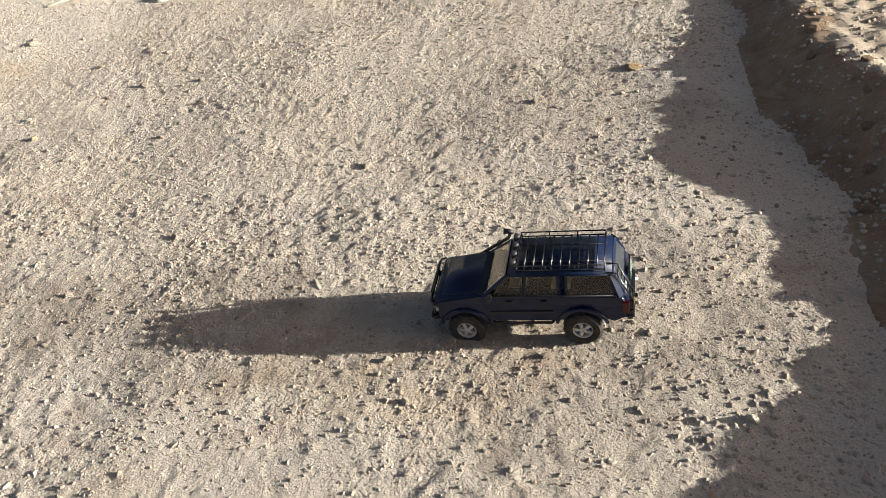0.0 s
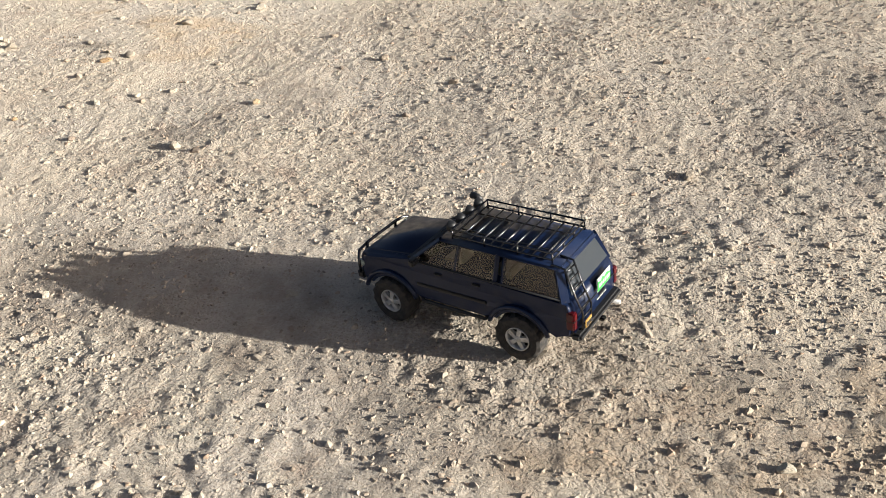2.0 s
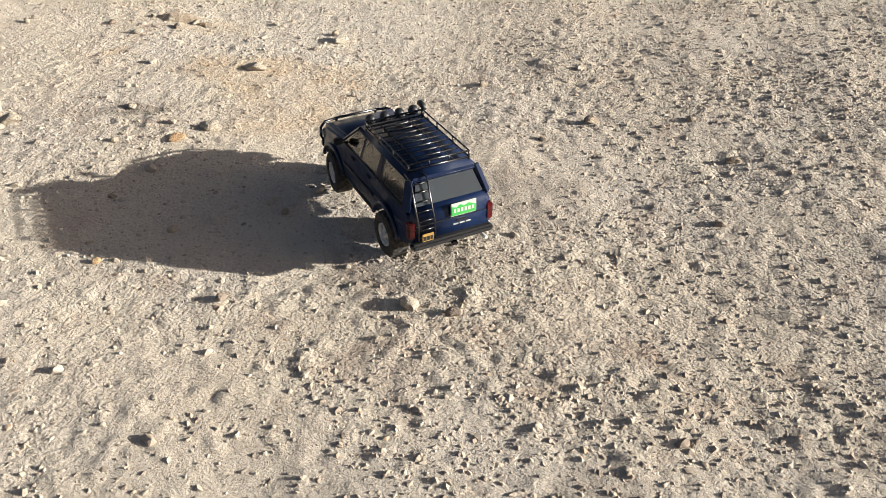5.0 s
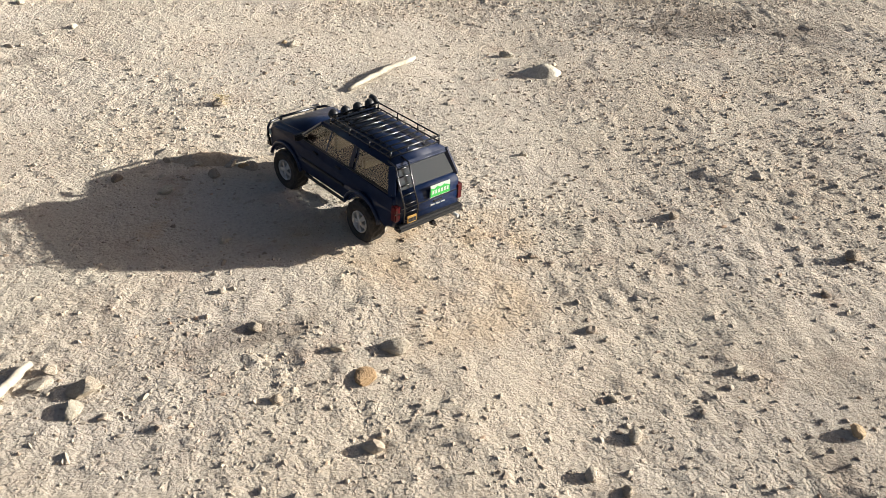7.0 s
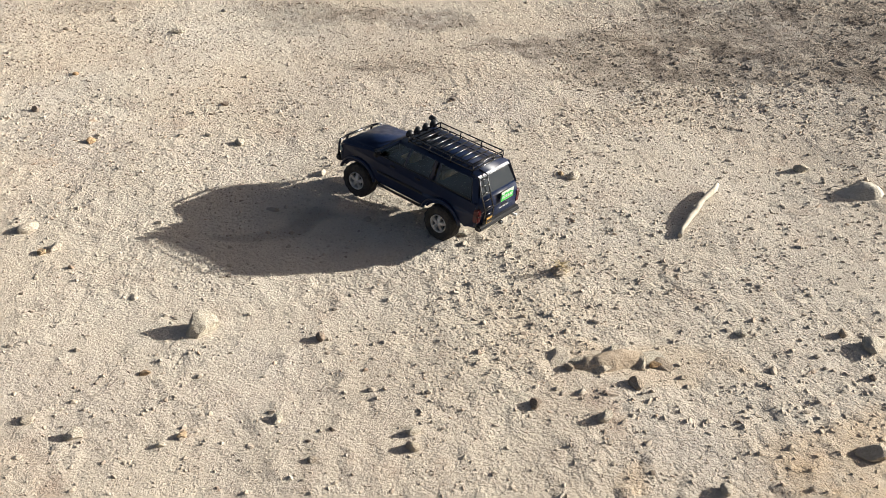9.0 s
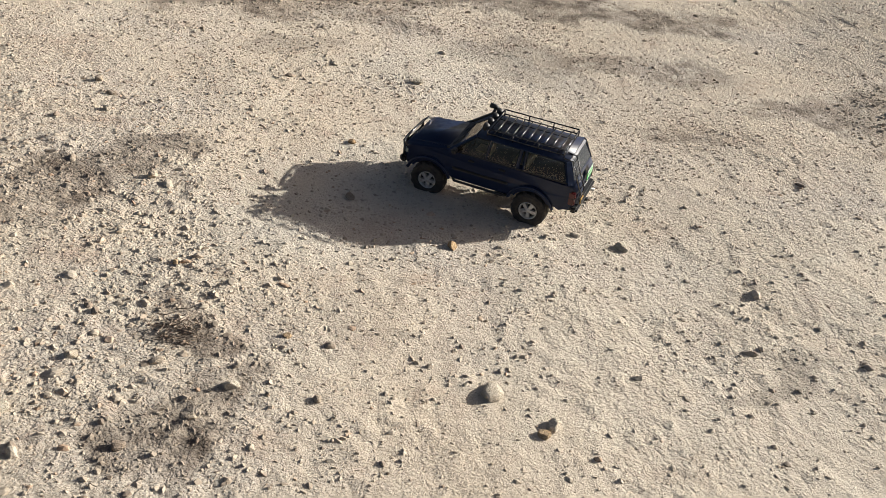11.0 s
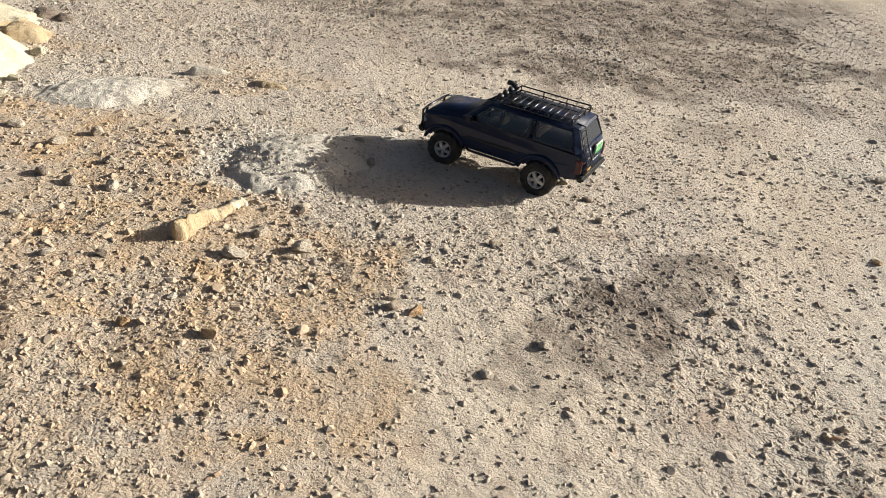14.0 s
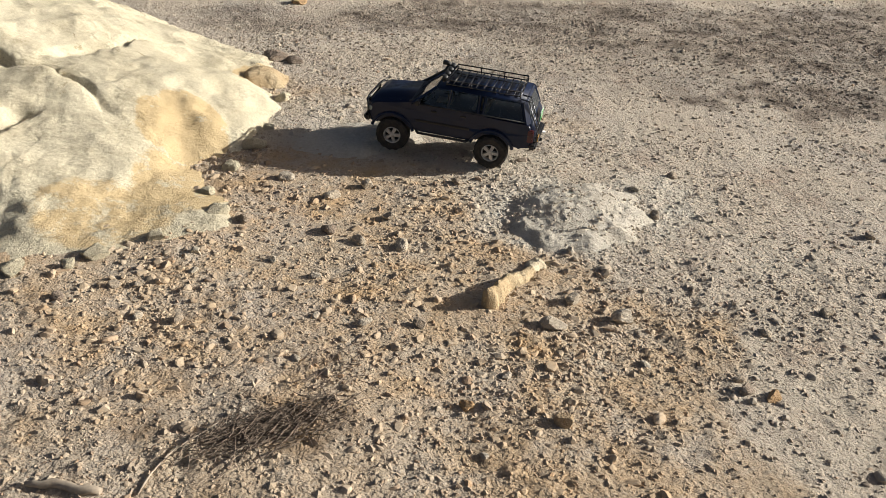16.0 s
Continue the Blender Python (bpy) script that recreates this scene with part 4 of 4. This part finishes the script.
STONES_START = [(1.17, -0.60, 0.012), (0.74, -0.62, 0.014), (0.28, 1.32, 0.019), (1.06, 0.91, 0.019), (1.70, -0.85, 0.011), (1.95, -0.36, 0.013), (-1.07, 0.30, 0.018), (0.46, 0.43, 0.022), (-0.23, -0.96, 0.012), (-0.31, -0.99, 0.013), (-1.88, 1.03, 0.028), (-2.44, 0.95, 0.028), (-0.36, -0.34, 0.013), (-0.96, -0.50, 0.012), (-1.69, 1.78, 0.027), (-0.29, -0.47, 0.009), (0.04, -0.37, 0.009), (-0.81, 1.24, 0.020)]
STONES_MIDDLE = [(-2.51, 1.00, 0.015), (-2.29, 1.76, 0.018), (-1.23, 0.91, 0.013), (-2.10, 0.90, 0.013), (-2.32, 2.22, 0.023), (-1.35, 2.65, 0.025), (-2.11, 2.73, 0.023), (-3.07, 1.79, 0.015), (-3.47, 1.80, 0.019), (-3.57, 1.86, 0.017), (-2.80, 1.70, 0.015), (-2.40, 1.67, 0.016), (-3.62, 2.52, 0.018), (-3.30, 1.75, 0.011), (-3.01, 1.66, 0.010), (-3.35, 1.98, 0.011), (-3.14, 3.16, 0.022)]
STONES_END = [(-4.37, 2.83, 0.014), (-4.44, 2.60, 0.017), (-4.61, 2.61, 0.013), (-5.05, 2.66, 0.017), (-5.38, 3.00, 0.022), (-5.21, 2.92, 0.016), (-4.81, 3.49, 0.015), (-3.40, 4.35, 0.023), (-5.02, 2.58, 0.014), (-5.07, 2.63, 0.020), (-4.52, 4.31, 0.018), (-5.41, 3.98, 0.021), (-5.12, 3.69, 0.014), (-4.36, 3.61, 0.017), (-4.48, 4.20, 0.017), (-5.89, 3.90, 0.018), (-5.80, 4.24, 0.023), (-5.89, 4.60, 0.023)]
STONES_LAST = [(-5.99, 4.53, 0.024), (-5.99, 4.33, 0.023), (-5.91, 4.27, 0.019), (-6.22, 4.39, 0.025), (-6.30, 3.92, 0.017), (-6.00, 3.93, 0.012), (-6.13, 4.65, 0.025), (-5.83, 4.40, 0.020), (-6.03, 3.77, 0.011), (-5.60, 3.71, 0.011), (-6.47, 4.06, 0.017), (-5.63, 4.62, 0.018), (-6.12, 4.18, 0.013), (-5.67, 3.48, 0.009), (-6.26, 4.08, 0.012), (-6.42, 4.06, 0.013), (-5.09, 4.42, 0.018)]

for group in (STONES_START, STONES_MIDDLE, STONES_END, STONES_LAST):
    for x, y, r in group:
        put_stone(x, y, r, stone_dice.choice(("tan", "tan", "tan", "pale", "ochre") if group is STONES_MIDDLE else ("tan", "tan", "tan", "pale", "dark")))
STONES_SMALL_START = [(-0.44, 1.03), (-1.55, 0.28), (-1.49, 0.86), (-0.36, 1.41), (-2.15, 1.11), (-1.15, 1.48), (-1.48, 0.76), (0.02, -0.09), (-0.12, -0.03), (-1.87, 0.36)]
STONES_SMALL_MIDDLE = [(-0.94, 1.12), (-1.58, 0.68), (-1.53, 0.64), (-1.68, 0.57), (-1.76, 0.51), (-1.45, 1.86), (-2.23, 0.63), (-1.97, 0.63), (-0.53, 1.27), (-1.99, 1.03), (-0.68, 1.56), (-1.09, 0.72), (-2.42, 1.84), (-3.26, 1.77), (-2.81, 1.66), (-2.53, 1.74), (-2.24, 1.44), (-1.97, 1.89), (-1.73, 1.84), (-2.14, 2.75), (-3.76, 3.84), (-3.69, 4.53), (-2.96, 2.05), (-1.76, 1.68)]
STONES_SMALL_LATE = [(-4.96, 3.41), (-5.11, 4.58), (-4.49, 4.06), (-4.32, 3.18), (-4.10, 2.88), (-3.62, 3.21), (-3.19, 3.50), (-3.84, 3.48), (-4.53, 2.87), (-4.91, 2.66), (-4.96, 2.73), (-3.65, 2.50), (-4.07, 2.67), (-4.31, 2.65), (-4.77, 3.01), (-4.23, 2.73), (-4.94, 2.96), (-5.13, 2.74)]
STONES_SMALL_LAST = [(-6.31, 4.21), (-6.01, 4.10), (-4.96, 4.69), (-5.12, 3.65), (-4.82, 3.93), (-5.00, 3.86), (-6.58, 4.01), (-6.39, 3.94), (-5.69, 3.62), (-5.77, 3.89), (-5.07, 3.63), (-5.30, 3.75), (-6.30, 4.12), (-5.37, 4.21), (-5.87, 4.15)]
for group in (STONES_SMALL_START, STONES_SMALL_MIDDLE, STONES_SMALL_LATE, STONES_SMALL_LAST):
    for x, y in group:
        put_stone(x, y, stone_dice.uniform(0.010, 0.017) * (1.25 if group is STONES_SMALL_LAST else 1.0), stone_dice.choice(("tan", "tan", "pale", "dark", "ochre")), None, "stone")
put_stone(1.46, 1.19, 0.045, "ochre", 0.35)
put_stone(1.96, 0.03, 0.022, "pale")
put_stone(1.66, -0.81, 0.018, "pale")
put_stone(-1.16, 0.32, 0.025, "tan", 0.6)
put_stone(-1.94, 0.95, 0.024, "ochre", 0.4)
put_stone(-2.22, 1.82, 0.015, "ochre")
put_stone(-2.45, 0.9, 0.022, "pale", 0.6)
put_stone(-2.52, 0.965, 0.021, "tan", 0.35)
put_stone(-3.235, 2.12, 0.036, "pale", 1.2)
put_stone(-1.9, 1.47, 0.033, "tan", 0.6)
put_stone(-3.71, 2.64, 0.032, "tan", 0.45)
put_stone(-4.64, 2.73, 0.020, "pale", 0.8)
put_stone(-5.51, 3.56, 0.020, "ochre", 1.0)
put_stone(-5.31, 3.91, 0.024, "tan", 0.9)
put_stone(-5.47, 3.89, 0.028, "tan", 0.7)
put_stone(-6.25, 6.66, 0.045, "ochre", 0.6)
# flakes of a broken slab
for k in range(9):
    put_stone(-2.42 + 0.027 * k + stone_dice.uniform(-0.01, 0.01), 1.85 + stone_dice.uniform(-0.035, 0.035), stone_dice.uniform(0.016, 0.034), ("tan", "pale", "tan")[k % 3], 0.3,
              "stone_flake", "flat flake of a broken tan slab")
# blocks that have come loose along the outcrop's foot
for k, (x, y, r) in enumerate([(-6.25, 4.88, 0.035), (-6.30, 4.72, 0.028), (-6.22, 5.02, 0.022), (-6.29, 4.42, 0.03), (-6.42, 4.28, 0.026), (-6.55, 4.2, 0.032), (-6.72, 4.13, 0.03), (-6.34, 4.55, 0.022),
                               (-6.2, 5.3, 0.03), (-6.33, 5.62, 0.035), (-6.6, 4.15, 0.02)]):
    block = new("loose_block", BLOCKS[k % 3])
    block.parent = outcrop
    block.scale = (r * 1.2, r, r * 0.75)
    block.location = (x, y, float(low_ground(x, y)) + 0.01)
    block.rotation_euler = (0.2, -0.15, k * 1.3)
put_stone(-6.28, 5.78, 0.06, "dark", 0.4, "stone_slab", "long brown stone slab by the outcrop")
put_stone(-6.2, 5.74, 0.04, "dark", 0.4, "stone_slab", "brown stone slab by the outcrop")


def rib_height(x, y):
    """A thin rib of rock on edge, ragged along its top, broader at its far end."""
    wx, wy = x + 0.036 * (value_noise(x, y, 0.055, 51) - 0.5) + 0.010 * (value_noise(x, y, 0.018, 52) - 0.5), y + 0.036 * (value_noise(x, y, 0.055, 53) - 0.5) + 0.010 * (value_noise(x, y, 0.018, 54) - 0.5)
    ax, ay, bx, by = -5.605, 3.962, -5.468, 4.145
    u = ((wx - ax) * (bx - ax) + (wy - ay) * (by - ay)) / ((bx - ax) ** 2 + (by - ay) ** 2)
    v = np.hypot(wx - ax - np.clip(u, 0, 1) * (bx - ax), wy - ay - np.clip(u, 0, 1) * (by - ay))
    thick, top = 0.011 + 0.015 * np.clip(u, 0, 1), 0.052 - 0.028 * np.clip(u, 0, 1)
    h = top * np.clip(1 - (v / thick) ** 2, 0, 1) ** 0.4 * (0.5 + 0.5 * value_noise(x + 0.5 * y, y - 0.5 * x, 0.05, 55) + 0.2 * value_noise(x, y, 0.015, 57))
    return h + (h > 0.004) * (0.005 * (value_noise(x + 0.6 * y, y - 0.6 * x, 0.010, 56) - 0.5))


raised("rock_rib", -5.68, -5.35, 3.9, 4.25, 0.003, rib_height, [(-5.45, 4.15, 0.06, 0.06, 0, 0.7)], OCHRE, "yellow ochre rib of rock standing on edge in gravel", "rock", 0.006)
build_gravel("mound_crumbs", "pale crumbs on the small dirt mound", 700, 0.002, 0.006, 2.2, 1, 16, round_spot=(-5.31, 4.42, 0.22, 0.22),
             over=lambda x, y: np.maximum(lump(x, y, -5.31, 4.42, 0.26, 0.22, 60, 0.057, 1.15) - 0.012, 0))
build_gravel("rim_rubble", "ochre and chalky rubble along the outcrop", 900, 0.004, 0.016, 2.4, 2, 17, round_spot=(-6.38, 4.75, 0.22, 0.75))
build_gravel("bank_gravel", "pebbles and crumbs on the earth bank", 2600, 0.003, 0.014, 2.2, 1, 20, round_spot=(2.35, 0.6, 0.38, 1.5), over=lambda x, y: np.maximum(bank_height(x, y) - 0.012, 0))
# stones that stick out of the bank
for k in range(14):
    x, y = 2.12 + 0.035 * (k % 5), -0.9 + 0.19 * k
    block = new("embedded_stone", BANK_STONES[k % 3])
    block.parent = bank
    block.scale = (0.028 + 0.006 * (k % 3), 0.024, 0.02)
    block.location = (x, y, float(low_ground(x, y)) + float(bank_height(np.array([x]), np.array([y]))[0]) - 0.012)
    block.rotation_euler = (0.3, 0.2, k * 1.7)


# ---------------------------------------------------------------- sticks and dry brush
def wood_material(name, low, high):
    m, b = mat(name, rough=0.85)
    c = node(m, "TexCoord")
    n = node(m, "TexNoise", Scale=60.0, Detail=5.0, Roughness=0.6)
    link(m, c.outputs["Object"], n.inputs["Vector"])
    link(m, ramp(m, n.outputs["Fac"], [(0.3, low), (0.7, high)]), b.inputs["Base Color"])
    relief(m, b, n.outputs["Fac"], 0.4, 0.003)
    return m


PALE_WOOD = wood_material("bleached_wood", (0.34, 0.29, 0.22), (0.54, 0.48, 0.39))
TWIG = wood_material("dry_twig", (0.07, 0.05, 0.036), (0.22, 0.165, 0.12))
DRIFTWOOD = wood_material("weathered_wood", (0.26, 0.205, 0.15), (0.42, 0.35, 0.27))
STRAW = wood_material("straw", (0.45, 0.36, 0.2), (0.6, 0.5, 0.32))


def stick(a, b, r, bend, material, label, seed):
    d = random.Random(seed)
    a, b = Vector(a), Vector(b)
    side = Vector((-(b - a).y, (b - a).x, 0)).normalized()
    pts, rs = [], []
    for k in range(10):
        u = k / 9
        p = a.lerp(b, u) + side * bend * math.sin(math.pi * u * 1.3) + side * d.uniform(-0.4, 0.4) * r
        pts.append((p.x, p.y, float(low_ground(p.x, p.y)) + r * 0.7 + p.z))
        rs.append(r * (1.15 - 0.8 * abs(u - 0.55)) * d.uniform(0.75, 1.15))
    bm = tube(bmesh.new(), pts, rs, 8)
    me = bpy.data.meshes.new("stick")
    bm.to_mesh(me)
    bm.free()
    me.materials.append(material)
    tagged(new("stick", me), label, "stick")


stick((-1.925, 2.335, 0.0), (-1.69, 2.575, 0.016), 0.0095, 0.005, PALE_WOOD, "bleached bent stick lying on the gravel", 1)
stick((-2.60, 0.88, 0.0), (-2.55, 1.02, 0.004), 0.009, 0.004, PALE_WOOD, "short bleached stick lying on the gravel", 2)
stick((-5.42, 2.70, 0.0), (-5.33, 2.70, 0.0), 0.011, 0.003, TWIG, "short dark piece of wood on the gravel", 3)
stick((-6.45, 3.43, 0.0), (-6.32, 3.405, 0.0), 0.009, 0.003, DRIFTWOOD, "weathered piece of wood on the gravel", 4)
stick((-6.26, 3.40, 0.0), (-6.16, 3.575, 0.01), 0.0019, 0.015, DRIFTWOOD, "thin dry branch on the gravel", 5)


def twigs(name, cx, cy, rx, ry, turn, count, length, thick, lift, material, label, category, seed):
    d = random.Random(seed)
    bm = bmesh.new()
    for _ in range(count):
        u, v = d.gauss(0, 0.42) * rx, d.gauss(0, 0.42) * ry
        c, s = math.cos(radians(turn)), math.sin(radians(turn))
        x, y = cx + u * c - v * s, cy + u * s + v * c
        a, n = radians(turn) + d.gauss(0, 0.7), d.uniform(0.5, 1.2) * length
        bend = d.uniform(-0.5, 0.5)
        z = float(low_ground(x, y)) + d.uniform(0.002, lift)
        pts = []
        for k in range(4):
            q = (k / 3 - 0.5) * n
            pts.append((x + q * math.cos(a + bend * k / 3), y + q * math.sin(a + bend * k / 3), z + d.uniform(-0.15, 0.3) * lift * (k != 1)))
        tube(bm, pts, [thick, thick * 0.9, thick * 0.75, thick * 0.4], 4, False)
    me = bpy.data.meshes.new(name)
    bm.to_mesh(me)
    bm.free()
    me.materials.append(material)
    tagged(new(name, me), label, category, kind="stuff")


twigs("dry_brush", -6.06, 3.555, 0.17, 0.065, 25, 430, 0.06, 0.001, 0.014, TWIG, "tangle of dry dark twigs on the soil", "brush", 1)
twigs("dry_brush", -5.94, 3.74, 0.16, 0.12, 40, 80, 0.05, 0.0008, 0.010, TWIG, "thin scatter of dry twigs on the soil", "brush", 2)
twigs("straw_tuft", -2.31, 2.225, 0.02, 0.02, 0, 40, 0.035, 0.0009, 0.03, STRAW, "small tuft of dry straw", "straw", 3)
twigs("dry_brush", -4.32, 2.93, 0.06, 0.05, 10, 60, 0.035, 0.0014, 0.014, TWIG, "dark crumbled plant litter on gravel", "brush", 4)


# ---------------------------------------------------------------- what moves
CAR_ROWS = [
    (0, 1.119, -0.434, 0.067, -3.9, 6.7, 177.3),
    (0.5, 0.916, -0.404, 0.051, -5.3, 5.2, 175.3),
    (1, 0.686, -0.415, 0.041, 0.9, 5.2, 169.0),
    (1.5, 0.400, -0.371, 0.023, 1.2, 5.3, 168.4),
    (2, 0.101, -0.320, 0.008, -0.4, 4.3, 167.0),
    (2.5, -0.183, -0.222, -0.008, -1.3, 1.6, 162.0),
    (3, -0.438, -0.087, -0.021, -1.2, 0.0, 155.1),
    (3.5, -0.661, 0.088, -0.037, -1.0, 1.1, 144.1),
    (3.7, -0.740, 0.160, -0.039, -1.6, 1.6, 140.9),
    (5.8, -1.544, 1.051, -0.083, -0.9, 0.2, 123.2),
    (6, -1.607, 1.147, -0.085, -0.7, 0.8, 123.2),
    (6.5, -1.766, 1.384, -0.085, 0.7, 0.3, 123.4),
    (7, -1.932, 1.629, -0.083, 0.7, -0.8, 124.3),
    (7.5, -2.105, 1.866, -0.077, 1.0, -0.8, 125.2),
    (8, -2.275, 2.106, -0.071, 2.7, -2.2, 126.7),
    (8.5, -2.442, 2.369, -0.070, 2.8, -2.9, 128.0),
    (9, -2.625, 2.638, -0.059, 3.4, -6.0, 129.7),
    (9.2, -2.699, 2.747, -0.055, 4.9, -6.9, 131.5),
    (11.3, -3.560, 3.583, -0.025, -2.7, -2.0, 140.0),
    (11.5, -3.656, 3.633, -0.013, 0.9, -1.0, 139.8),
    (12, -3.863, 3.774, 0.002, 2.2, -0.4, 137.4),
    (12.5, -4.066, 3.935, 0.015, 1.0, -2.3, 139.0),
    (13, -4.265, 4.091, 0.030, 0.6, -2.6, 138.6),
    (13.5, -4.478, 4.257, 0.048, 0.7, -3.6, 140.6),
    (14, -4.691, 4.413, 0.065, 1.9, -4.1, 140.9),
    (14.5, -4.899, 4.583, 0.083, -1.0, -6.8, 146.3),
    (15, -5.127, 4.720, 0.104, 0.4, -6.6, 152.6),
    (15.5, -5.375, 4.811, 0.130, -0.6, -5.8, 157.6),
    (16, -5.641, 4.877, 0.153, -0.7, -6.9, 161.9),
]


def motions():
    walk(car, [(t, pose(*row)) for t, *row in CAR_ROWS])
    # the wheels roll by the way that the car goes, and the front ones steer into the bend
    keys = [row[0] for row in CAR_ROWS]
    at = lambda t, k: np.interp(t, keys, [row[k] for row in CAR_ROWS])
    ticks = [round(0.1 * k, 1) for k in range(161)]
    gone, rolled, steer = 0.0, [], []
    for k, t in enumerate(ticks):
        if k:
            gone += math.hypot(at(t, 1) - at(ticks[k - 1], 1), at(t, 2) - at(ticks[k - 1], 2))
        rolled.append(math.degrees(gone / TYRE_R))
        a, b = max(0.0, t - 0.5), min(16.0, t + 0.5)
        steer.append(max(-18, min(18, 0.6 * (at(b, 6) - at(a, 6)) / (b - a))))
    for wheel in wheels:
        x, y, z = wheel.location
        walk(wheel, [(t, pose(x, y, z, 0, 0, steer[k] if x > 0 else 0) @ pose(0, 0, 0, 0, rolled[k], 0)) for k, t in enumerate(ticks)])


motions()
